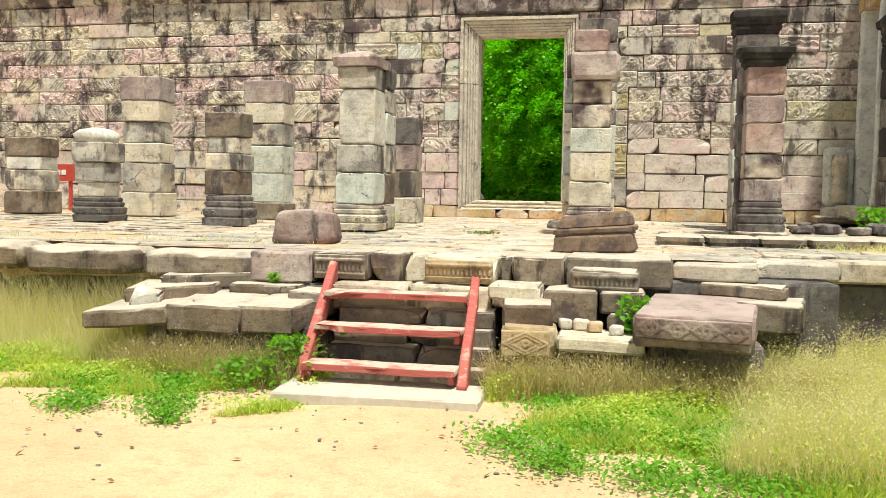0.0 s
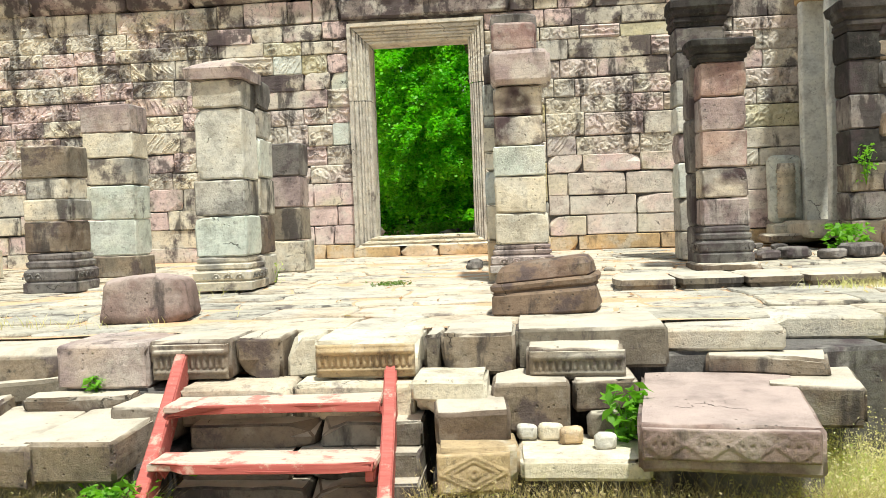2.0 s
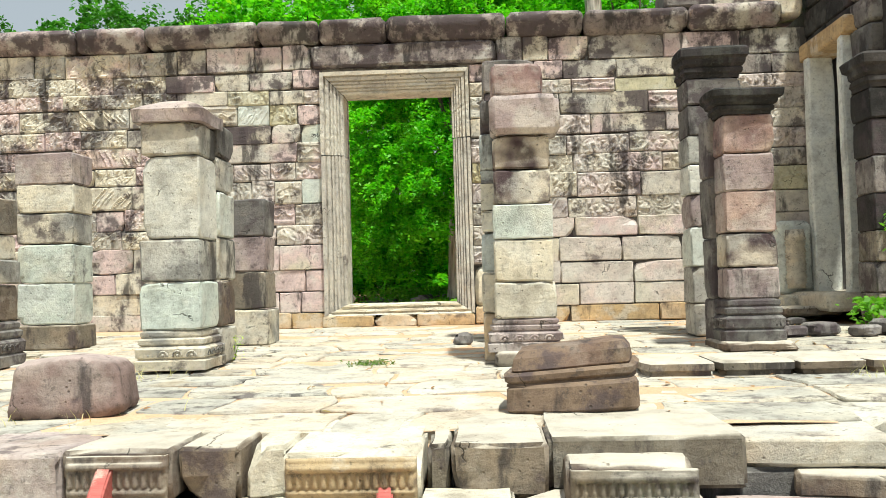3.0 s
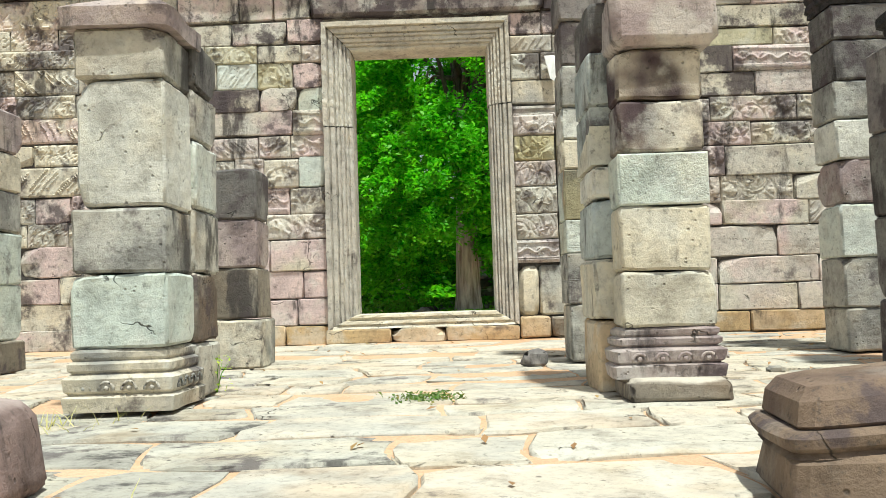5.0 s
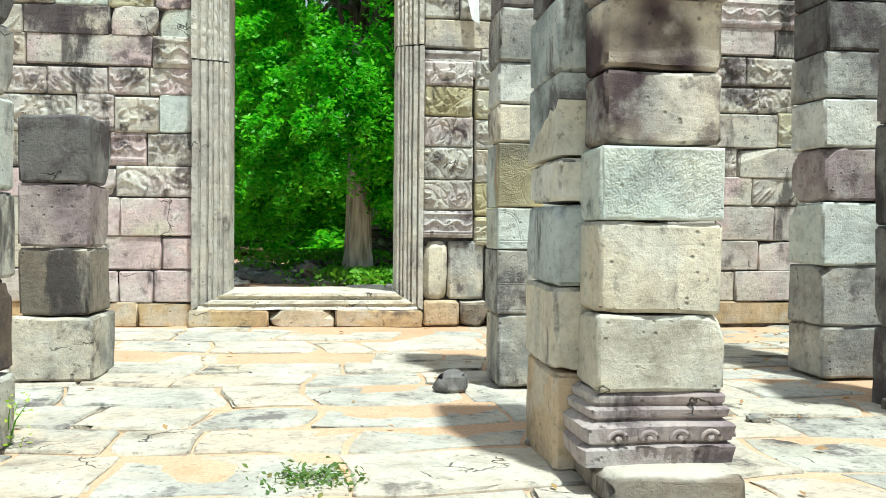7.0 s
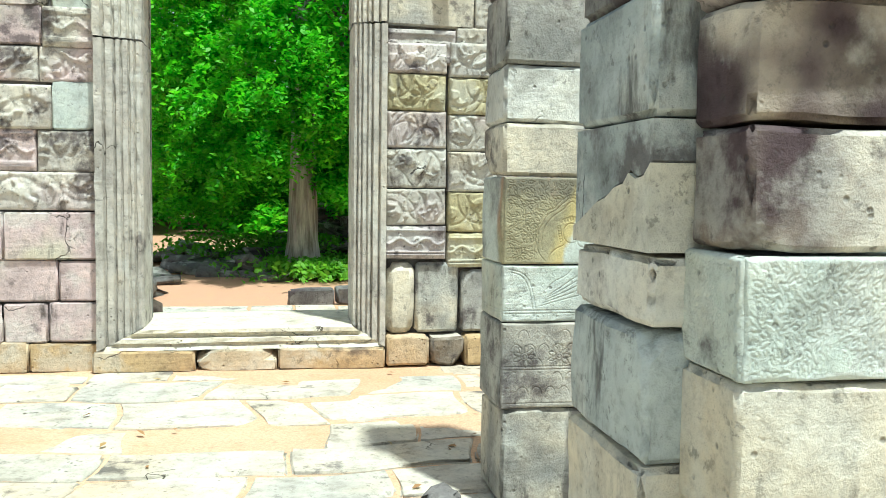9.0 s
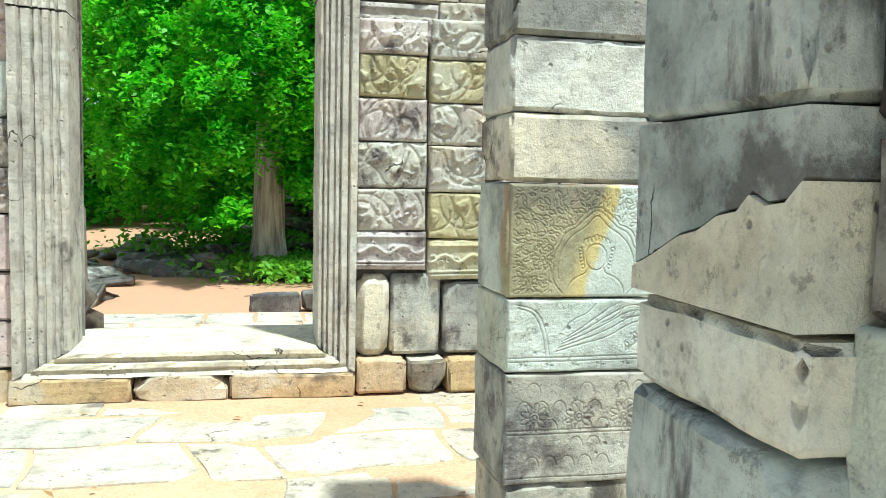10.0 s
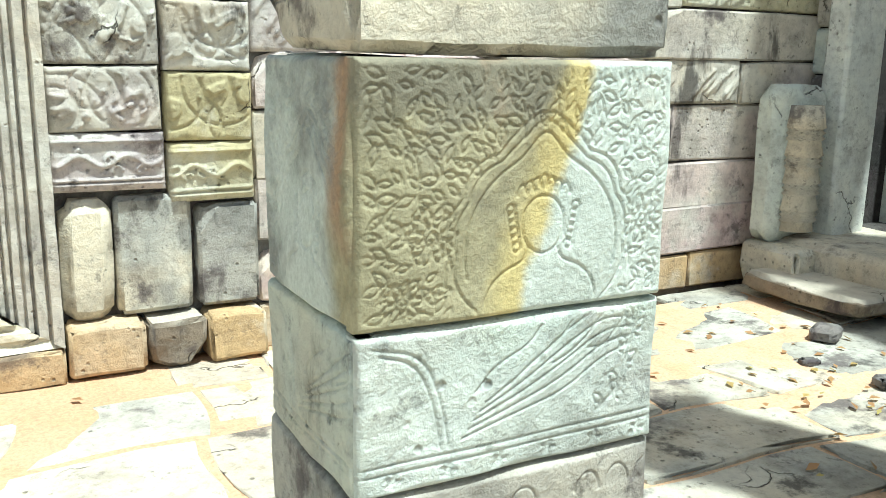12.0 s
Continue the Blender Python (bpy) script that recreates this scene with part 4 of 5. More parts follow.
# right of the stair
slab(-0.86, -0.50, 6.02, 6.45, 0.62, 0.17, m_slab, "tilted grey block beside the stair", rz=6, rx=8)
slab(-0.84, -0.47, 5.88, 6.3, 0.45, 0.22, m_orange, "block with an orange carved diamond on its face", rz=7)
slab(-0.45, 0.14, 5.85, 6.35, 0.40, 0.10, m_cream, "flat pale ledge stone near the ground")
# footing coloured near-black for the shade below the ledge
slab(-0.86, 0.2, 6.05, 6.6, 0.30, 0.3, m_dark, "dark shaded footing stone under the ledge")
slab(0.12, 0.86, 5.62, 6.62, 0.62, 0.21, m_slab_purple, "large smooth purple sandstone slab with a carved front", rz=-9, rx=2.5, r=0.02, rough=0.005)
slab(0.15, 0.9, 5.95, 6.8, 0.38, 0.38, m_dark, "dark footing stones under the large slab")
slab(-0.9, 0.3, 5.82, 6.2, 0.10, 0.12, m_slab, "low foundation ledge half buried in weeds")
for x0, y0, s, m in [(-0.47, 6.18, 0.10, m_white), (-0.36, 6.2, 0.12, m_cream), (-0.26, 6.1, 0.11, m_ochre), (-0.1, 6.0, 0.10, m_white), (-0.12, 6.2, 0.16, m_slab)]:
    slab(x0, x0 + s, y0, y0 + s * 0.8, 0.40 + s * 0.75, s * 0.75, m, "small pale broken stone lying on the ledge", r=0.025, name="broken_stone", chip=0.002, rough=0.006)
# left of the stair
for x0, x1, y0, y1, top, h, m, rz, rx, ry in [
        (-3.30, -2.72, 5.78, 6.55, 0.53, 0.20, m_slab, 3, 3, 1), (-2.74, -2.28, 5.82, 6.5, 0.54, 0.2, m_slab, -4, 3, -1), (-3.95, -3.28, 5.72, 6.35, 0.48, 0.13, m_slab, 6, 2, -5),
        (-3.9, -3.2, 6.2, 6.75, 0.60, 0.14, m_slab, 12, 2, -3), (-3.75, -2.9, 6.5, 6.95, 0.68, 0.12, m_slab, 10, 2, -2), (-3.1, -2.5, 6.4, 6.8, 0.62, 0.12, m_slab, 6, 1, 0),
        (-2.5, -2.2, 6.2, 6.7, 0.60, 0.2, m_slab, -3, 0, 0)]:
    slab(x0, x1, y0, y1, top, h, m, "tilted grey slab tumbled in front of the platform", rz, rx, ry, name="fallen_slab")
slab(-3.72, -3.5, 5.98, 6.18, 0.58, 0.14, m_white, "pale broken stone on the tumbled slabs", 20, 5, 12, name="broken_stone")
# near-black footings and cores put the dark gap's shade into colour
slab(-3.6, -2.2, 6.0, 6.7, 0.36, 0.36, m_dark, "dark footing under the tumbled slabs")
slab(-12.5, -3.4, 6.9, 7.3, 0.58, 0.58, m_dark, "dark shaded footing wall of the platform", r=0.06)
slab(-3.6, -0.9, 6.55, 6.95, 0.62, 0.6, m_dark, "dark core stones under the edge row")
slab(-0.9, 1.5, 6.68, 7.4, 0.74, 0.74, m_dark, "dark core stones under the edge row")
for x0 in np.arange(1.55, 7.0, 0.9):
    slab(x0, x0 + 0.88, 7.2, 7.8, 0.88, 0.17, m_paving, "pale edge slab of the side platform")
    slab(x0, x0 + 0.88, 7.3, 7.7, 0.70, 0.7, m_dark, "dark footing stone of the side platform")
# raised kerb that carries the dark red pillar
for x0, x1 in [(0.28, 0.72), (0.73, 1.2), (1.21, 1.62), (1.63, 2.15), (2.16, 2.7), (2.71, 3.3)]:
    v, f = moulded(x1 - x0 - 0.01, 0.6, [(0, 0.86), (0.0, 0.90), (-0.02, 0.91), (-0.02, 0.935), (0.0, 0.945), (0.0, 0.985), (-0.03, 1.0)], R, 0.008, 5)
    ob = solid("kerb_stone", [(p[0] + (x0 + x1) / 2, p[1] + 8.75, p[2] + 0.0) for p in v], f, m_slab, None, False)
    tagged(ob, "dark moulded kerb stone along the platform", "kerb stone", "kerb stones")

# carved fronts of some edge stones


def diamonds(c, rng):
    """A row of lozenges with bosses."""
    k = max(1, int(c.w / 0.17))
    for i in range(k):
        cx, cz, a, b = (i + 0.5) * c.w / k, c.h / 2, c.w / k * 0.46, c.h * 0.42
        for s in (1.0, 0.72):
            c.stroke([(cx - a * s, cz), (cx, cz + b * s), (cx + a * s, cz), (cx, cz - b * s), (cx - a * s, cz)], 0.007, 0.0035)
        c.arc(cx, cz, 0.02, 0, 6.3, 0.012, 0.004)


def dentils(c, rng):
    """A beaded band under a plain fillet."""
    c.stroke([(0, c.h * 0.78), (c.w, c.h * 0.78)], 0.014, 0.016)
    c.stroke([(0, c.h * 0.22), (c.w, c.h * 0.22)], 0.010, 0.010)
    for x in np.arange(0.02, c.w, 0.034):
        c.stroke([(x, c.h * 0.36), (x, c.h * 0.60)], 0.011, 0.009)


def carved_front(slab_name, x0, x1, y, z0, z1, material, draw, rz=0.0):
    owner = min((o for o in bpy.data.objects if o.name.split(".")[0] == slab_name and o.type == "MESH"),
                key=lambda o: (sum((Vector(c) for c in o.bound_box), Vector()) / 8 - Vector(((x0 + x1) / 2, y + 0.3, (z0 + z1) / 2))).length)
    carved_face("carved_front", material, x1 - x0, z1 - z0, R, draw, owner, ((x0 + x1) / 2, y, (z0 + z1) / 2), rz=rz, step=0.007, depth=0.03, edge=0.008)


carved_front("stone_slab", -2.42, -2.0, 6.538, 0.67, 0.86, m_slab, dentils)
carved_front("stone_slab", -1.50, -0.98, 6.458, 0.68, 0.85, m_orange, dentils)
carved_front("stone_slab", -0.39, 0.09, 6.392, 0.66, 0.80, m_slab, dentils, -2)
carved_front("stone_slab", -0.82, -0.49, 5.868, 0.25, 0.43, m_orange, diamonds, 7)
carved_front("stone_slab", 0.06, 0.76, 5.610, 0.45, 0.585, m_slab_purple, diamonds, -9)

# ---- pillars ----
BASE_ROWS = [(0.05, 0.0), (0.055, 0.07), (0.03, 0.085), (0.045, 0.10), (0.05, 0.16), (0.03, 0.175), (0.015, 0.185), (0.03, 0.20), (0.032, 0.23), (0.01, 0.245), (0.018, 0.26), (0.018, 0.285), (0.0, 0.30)]
CAP_ROWS = [(0.0, 0.0), (0.005, 0.03), (0.03, 0.045), (0.03, 0.075), (0.015, 0.085), (0.05, 0.11), (0.055, 0.15), (0.085, 0.17), (0.09, 0.23), (0.06, 0.25)]


def pillar(x, y, z, w, d, courses, label, base=None, cap=None, rear=None, taper=0.0, plinth=None, seed=1, category="stone pillar"):
    """x, y: middle of the front face's foot. courses: (height, material, extra width). rear: (width, depth, shift, courses) of the part behind."""
    rng = np.random.default_rng(seed)
    root = empty("stone_pillar", x, y + d / 2, z)
    tagged(root, label, category, "gallery pillars")
    zz = z
    if plinth:
        pw, pd, ph, pm = plinth
        block("plinth", pm, (x, y + d / 2 - 0.03, zz + ph / 2), (pw, pd, ph), rng, root, r=0.025, cuts=(4, 3, 1), rough=0.008)
        zz += ph
    if base:
        v, f = moulded(w, d, [(o, hh * base[0] / 0.30) for o, hh in BASE_ROWS], rng, 0.007)
        solid("base_moulding", [(p[0] + x, p[1] + y + d / 2, p[2] + zz) for p in v], f, base[1], root, False)
        hb, k = base[0] / 0.30, max(4, int(w / 0.085))
        rings = []
        for i in range(k):
            cx = x - w / 2 + (i + 0.5) * w / k
            arc = [(cx + math.cos(a) * 0.034, y - 0.048, zz + (0.105 + 0.042 * math.sin(a)) * hb) for a in np.linspace(0, math.pi, 9)]
            rings.append(tube(arc, [0.007] * 9, 5))
            rings.append(tube([(cx, y - 0.044, zz + 0.115 * hb), (cx, y - 0.056, zz + 0.115 * hb)], [0.014, 0.008], 8))
            cx = y + (i + 0.5) * d / k
            for sx in (-1, 1):
                arc = [(x + sx * (w / 2 + 0.048), cx + math.cos(a) * 0.034, zz + (0.105 + 0.042 * math.sin(a)) * hb) for a in np.linspace(0, math.pi, 9)]
                rings.append(tube(arc, [0.007] * 9, 5))
        solid("carved_band", *join(rings), base[1], root)
        zz += base[0]
    total = sum(c[0] for c in courses)
    z1 = zz
    for h, m, ex in courses:
        s = 1 - taper * (zz - z1) / max(total, 0.1)
        cuts = (9, 7, 5)
        block("block", m, (x + rng.uniform(-0.006, 0.006), y + d / 2 + rng.uniform(-0.006, 0.006), zz + h / 2), ((w + ex) * s, (d + ex) * s, h - rng.uniform(0.002, 0.012)), rng, root,
              rz=rng.uniform(-1, 1), ry=rng.uniform(-0.6, 0.6), r=0.014, cuts=cuts, rough=0.004, chip=0.006)
        zz += h
    if cap:
        v, f = moulded(w * (1 - taper), d * (1 - taper), [(o * cap[2], hh * cap[0] / 0.25) for o, hh in CAP_ROWS], rng, 0.008)
        solid("capital", [(p[0] + x, p[1] + y + d / 2, p[2] + zz) for p in v], f, cap[1], root, False)
    if rear:
        rw, rd, shift, rc = rear
        zz = z
        for h, m in rc:
            block("rear_block", m, (x + shift + rng.uniform(-0.006, 0.006), y + d + rd / 2 - 0.01, zz + h / 2), (rw, rd, h - rng.uniform(0.002, 0.012)), rng, root, rz=rng.uniform(-1, 1), r=0.015, cuts=(8, 9, 5), rough=0.005, chip=0.007)
            zz += h
    return root


# front row
pillar(-2.95, 9.25, 0.945, 0.42, 0.40, [(0.35, m_mint, 0.03), (0.31, m_grey, 0.02), (0.61, m_white, 0.0), (0.24, m_grey, 0.01)],
       "tall pale pillar of stacked blocks with a pointed worn top", base=(0.285, m_grey), rear=(0.36, 0.42, 0.06, [(0.28, m_grey), (0.36, m_slab), (0.33, m_grey), (0.36, m_mint), (0.27, m_grey), (0.25, m_dark)]), seed=3)
pillar(-0.40, 9.30, 0.915, 0.42, 0.24, [(0.26, m_cream, 0.02), (0.31, m_cream, 0.01), (0.25, m_mint, 0.01), (0.25, m_cream_dark, 0.0), (0.25, m_cream_dark, 0.0)],
       "cream pillar of stacked blocks with a purple stained top", base=(0.23, m_purple), plinth=(0.46, 0.52, 0.105, m_slab), taper=0.05,
       rear=(0.42, 0.50, -0.09, [(0.37, m_ochre), (0.30, m_cream), (0.30, m_blue), (0.165, m_white)]), seed=4)
cracked = next(o for o in bpy.data.objects if o.name == "stone_pillar.001")


def wedge(name, yz, x0, x1, material, parent):
    """A block with a slanting edge, from its outline in the y-z plane."""
    n = len(yz)
    v = [(x0, y, z) for y, z in yz] + [(x1, y, z) for y, z in yz]
    f = [tuple(range(n)), tuple(reversed(range(n, 2 * n)))] + [(i, n + i, n + (i + 1) % n, (i + 1) % n) for i in range(n)]
    return solid(name, v, f, material, parent, False)


CRACK = [(10.03, 2.095), (9.96, 2.119), (9.86, 2.16), (9.80, 2.172), (9.744, 2.197), (9.69, 2.206), (9.66, 2.230), (9.62, 2.216), (9.575, 2.222), (9.54, 2.250)]
wedge("rear_block", [(9.54, 2.056), (10.03, 2.056)] + CRACK, -0.70, -0.28, m_buff, cracked)
wedge("rear_block", [(10.03, 2.345), (9.54, 2.345)] + [(y, z + 0.006) for y, z in reversed(CRACK)], -0.694, -0.28, m_blue, cracked)
rngb = np.random.default_rng(12)
block("rear_block", m_blue, (-0.49, 9.785, 2.488), (0.42, 0.49, 0.275), rngb, cracked, r=0.015, cuts=(4, 8, 5), chip=0.006)
block("rear_block", m_dark, (-0.48, 9.785, 2.755), (0.42, 0.49, 0.25), rngb, cracked, r=0.015, cuts=(4, 8, 5), chip=0.006)
pillar(1.42, 10.0, 0.925, 0.40, 0.30, [(0.25, m_purple, 0.0), (0.27, m_cream_dark, 0.0), (0.33, m_red, 0.0), (0.30, m_purple, 0.0), (0.31, m_red, 0.0)],
       "dark red pillar of stacked blocks with a moulded capital", base=(0.33, m_dark), plinth=(0.56, 0.66, 0.075, m_slab), cap=(0.20, m_black, 0.9), rear=(0.36, 0.3, -0.06, [(0.4, m_dark), (0.5, m_dark), (0.5, m_dark), (0.5, m_dark)]), seed=5)
pillar(-4.77, 9.72, 0.94, 0.44, 0.4, [(0.30, m_slab, 0.0), (0.2, m_grey, 0.02), (0.2, m_grey, -0.03), (0.30, m_slab, 0.0)], "broken grey pillar on a moulded base", base=(0.36, m_dark), seed=6)
pillar(-6.67, 9.9, 0.95, 0.42, 0.40, [(0.20, m_grey, -0.04), (0.24, m_grey, 0.0), (0.26, m_grey, 0.06)], "short grey pillar stump with a whitened top stone", base=(0.3, m_dark), seed=7)
# back row
pillar(-2.96, 11.3, 0.97, 0.36, 0.4, [(0.34, m_grey, 0.06), (0.36, m_slab, 0.0), (0.34, m_purple, 0.0), (0.36, m_dark, 0.0)], "short dark pillar of stacked blocks beside the doorway", seed=8)
tall_pillar = pillar(-0.415, 10.975, 0.965, 0.472, 0.335, [(0.385, m_grey, 0.01), (0.335, m_grey, -0.03), (0.22, m_mint, -0.03), (0.335, m_split, -0.03), (0.20, m_grey, 0.0), (0.22, m_white, 0.0), (0.28, m_grey, 0.0), (0.3, m_dark, 0.0), (0.3, m_dark, 0.0)],
       "tall grey green pillar with fine carved floral panels", seed=9)
pillar(1.46, 11.1, 0.965, 0.50, 0.38, [(0.30, m_grey, 0.0), (0.34, m_grey, 0.0), (0.36, m_mint, 0.0), (0.30, m_purple, 0.0), (0.28, m_white, 0.0), (0.26, m_grey, 0.0), (0.28, m_dark, 0.0), (0.25, m_dark, 0.0)],
       "tall grey pillar with a dark moulded capital", cap=(0.28, m_black, 0.72), seed=10)
pillar(-4.90, 11.25, 0.97, 0.56, 0.42, [(0.24, m_slab, 0.04), (0.40, m_mint, 0.0), (0.38, m_mint, 0.0), (0.3, m_grey, 0.0), (0.28, m_cream, 0.0), (0.30, m_purple, 0.02)], "broad pale green pillar with a purple top block", seed=11)
pillar(-6.79, 11.3, 0.98, 0.60, 0.42, [(0.34, m_cream, 0.04), (0.42, m_grey, 0.0), (0.28, m_cream, 0.0), (0.30, m_grey, -0.03), (0.30, m_cream, 0.0), (0.34, m_purple, 0.02)], "broad grey pillar with a purple top block", seed=12)
pillar(-8.70, 11.3, 0.98, 0.62, 0.42, [(0.34, m_slab, 0.04), (0.30, m_grey, 0.0), (0.2, m_white, -0.03), (0.28, m_slab, 0.0)], "short broad grey pillar stump", seed=13)
pillar(-10.3, 11.3, 0.98, 0.72, 0.42, [(0.34, m_slab, 0.04), (0.30, m_grey, 0.0), (0.2, m_grey, -0.03)], "short broad grey pillar stump", seed=14)
# the gate building's corner pilaster
pillar(3.27, 11.55, 0.99, 0.42, 0.42, [(0.32, m_slab, 0.0), (0.3, m_dark, 0.0), (0.3, m_slab, 0.0), (0.36, m_black, 0.0), (0.36, m_dark, 0.0), (0.36, m_black, 0.0), (0.3, m_black, 0.02)], "blackened corner pilaster with a flared capital", cap=(0.34, m_black, 0.9), seed=15)

# engraved faces of the tall pillar
GR, GW = -0.0028, 0.0020


def leafage(c, rng, x0, z0, clear):
    """Small pointed leaves that spread from a middle, over all but a clear round."""
    placed = []
    for _ in range(2600):
        x, z = rng.uniform(0.012, c.w - 0.012), rng.uniform(0.012, c.h - 0.012)
        r = math.hypot(x - x0, (z - z0) / 1.05)
        if r < clear or any((x - px) ** 2 + (z - pz) ** 2 < 0.0165 ** 2 for px, pz in placed):
            continue
        placed.append((x, z))
        a, l = math.atan2(z - z0, x - x0) + rng.normal() * 0.7, rng.uniform(0.010, 0.016)
        tip, root = (x + l * math.cos(a), z + l * math.sin(a)), (x - l * math.cos(a), z - l * math.sin(a))
        for f in (-1, 1):
            side = (x - f * l * 0.55 * math.sin(a), z + f * l * 0.55 * math.cos(a))
            c.curve([root, side, tip], GW * 0.9, GR * 0.85)
        if rng.random() < 0.3:
            c.arc(x, z, l * 0.3, 0, 6.3, GW * 0.8, GR * 0.7)


def leaf_panel(c, rng):
    leafage(c, rng, c.w / 2, -0.05, 0.08)
    c.curve([(c.w * 0.3, 0.0), (c.w * 0.5, c.h * 0.3), (c.w * 0.4, c.h * 0.6), (c.w * 0.6, c.h)], GW, GR)


def lotus_panel(c, rng):
    """Lobed arch of flames round a plain rounded shape, wreathed in radiating petals, buds and rosettes."""
    m = c.w * 0.56
    u = np.linspace(-0.25, math.pi + 0.25, 90)
    for k, (r, lobe) in enumerate([(0.118, 0.0), (0.130, 0.05), (0.140, 0.07)]):
        rr = r * (1 + lobe * np.abs(np.sin(u * 6)))
        c.stroke(np.stack([m + rr * np.cos(u), 0.085 + rr * np.sin(u) * 1.05 + 0.03 * np.exp(-((u - 1.571) / 0.22) ** 2)], 1), GW, GR)
    leafage(c, rng, m, 0.085, 0.152)
    for s in (-1, 1):
        rosette(c, m + s * 0.165, 0.115, 0.036, 10, GR, GW)
        rosette(c, m + s * 0.205, 0.035, 0.028, 9, GR, GW)
        c.curve([(m + s * 0.09, 0.0), (m + s * 0.13, 0.04), (m + s * 0.14, 0.09), (m + s * 0.19, 0.15), (m + s * 0.18, 0.2), (m + s * 0.21, 0.25)], GW, GR)
        c.curve([(m + s * 0.09, 0.0), (m + s * 0.085, 0.035), (m + s * 0.06, 0.06), (m + s * 0.028, 0.07), (m + s * 0.022, 0.09)], GW, GR)
        for k in range(6):
            c.arc(m + s * (0.040 + 0.002 * k), 0.09 + 0.010 * k, 0.006, 0, 6.3, GW, GR, 1.1)
    c.arc(m, 0.118, 0.032, 0, 6.3, GW, GR, 1.2)
    for k in range(7):
        c.arc(m + (k - 3) * 0.011, 0.158 + 0.004 * (3 - abs(k - 3)), 0.007, 0, 3.2, GW, GR, 1.9)


def scroll_panel(c, rng):
    """Long shallow scrolls over a straight border with small flowers."""
    for z in (0.030, 0.042):
        c.stroke([(0, z), (c.w, z + 0.004)], GW, GR)
    for k in range(6):
        rosette(c, 0.05 + k * c.w / 6, 0.018, 0.012, 5, GR, GW)
    for k in range(5):
        d = 0.022 * k
        c.curve([(0.15 + d * 0.4, 0.06 + d * 0.5), (0.24, 0.085 + d * 0.6), (0.31, 0.10 + d), (0.38, 0.14 + d * 0.9), (0.43, 0.15 + d * 0.6)], GW, GR)
    for k in range(4):
        c.curve([(0.17 + 0.06 * k, 0.12 + 0.012 * k), (0.20 + 0.06 * k, 0.155), (0.25 + 0.05 * k, 0.175), (0.27 + 0.05 * k, 0.2)], GW, GR)
    vine(c, [(0.37, 0.06), (0.41, 0.09), (0.43, 0.16), (0.44, 0.21)], 0.013, GR, GW, rng)
    c.curve([(0.02, 0.20), (0.09, 0.185), (0.12, 0.12), (0.13, 0.05)], GW, GR)
    c.curve([(0.03, 0.19), (0.08, 0.175), (0.108, 0.12), (0.118, 0.05)], GW, GR)


def petal_panel(c, rng):
    """Rows of overlapping petals, much worn."""
    for j in range(5):
        for i in range(9):
            if rng.random() < 0.6:
                c.arc(0.03 + i * 0.055 + 0.027 * (j % 2), 0.05 + j * 0.055, 0.022, 0.1, 3.04, GW, GR, 1.5)
    for k in range(3):
        rosette(c, 0.09 + 0.14 * k, 0.2, 0.045, 9, GR, GW)
    for z in (0.02, 0.15, 0.162):
        c.stroke([(0, z), (c.w, z)], GW, GR)


rngd = np.random.default_rng(77)
for z0, z1, m, draw in [(1.352, 1.682, m_grey, petal_panel), (1.688, 1.902, m_mint, scroll_panel), (1.908, 2.237, m_split, lotus_panel)]:
    h = z1 - z0
    ob = carved_face("carved_face", m, 0.476, h, rngd, draw, tall_pillar, (-0.415, 10.966, (z0 + z1) / 2), step=0.002, depth=0.03, edge=0.008)
    ob = carved_face("carved_face", m, 0.336, h, rngd, draw, tall_pillar, (-0.6575, 11.142, (z0 + z1) / 2), rz=-90, step=0.0026, depth=0.03, edge=0.008)

carved_face("carved_face", m_mint, 0.422, 0.243, rngd, leaf_panel, cracked, (-0.40, 9.292, 1.945), step=0.0026, depth=0.03, edge=0.01)
carved_face("carved_face", m_mint, 0.252, 0.243, rngd, leaf_panel, cracked, (-0.6165, 9.42, 1.945), rz=-90, step=0.0026, depth=0.03, edge=0.01)

# pieces on and near the pillars
v, f = moulded(0.46, 0.44, [(0.03, 0.0), (0.04, 0.09), (-0.02, 0.13), (-0.12, 0.17), (-0.19, 0.185)], R, 0.012)
tagged(solid("cap_stone", [(p[0] - 2.95, p[1] + 9.45, p[2] + 2.742) for p in v], f, m_purple, None, False), "pointed purple brown cap stone on the pale pillar", "cap stone")
tagged(block("cap_stone", m_purple, (-0.37, 9.44, 2.715), (0.50, 0.40, 0.285), R, r=0.04, cuts=(3, 2, 2), rough=0.006), "rounded purple capital stone on the cream pillar", "cap stone")
tagged(block("cap_stone", m_red, (-0.42, 9.46, 2.975), (0.36, 0.28, 0.24), R, rz=3, r=0.02, cuts=(3, 2, 2), rough=0.006), "small dark red stone on top of the pillar", "cap stone")
v, f = moulded(0.44, 0.40, [(0.0, 0.0), (0.02, 0.1), (-0.05, 0.16), (-0.16, 0.19)], R, 0.02)
tagged(solid("cap_stone", [(p[0] - 6.67, p[1] + 10.1, p[2] + 1.946) for p in v], f, m_white), "white weathered top stone on the pillar stump", "cap stone")

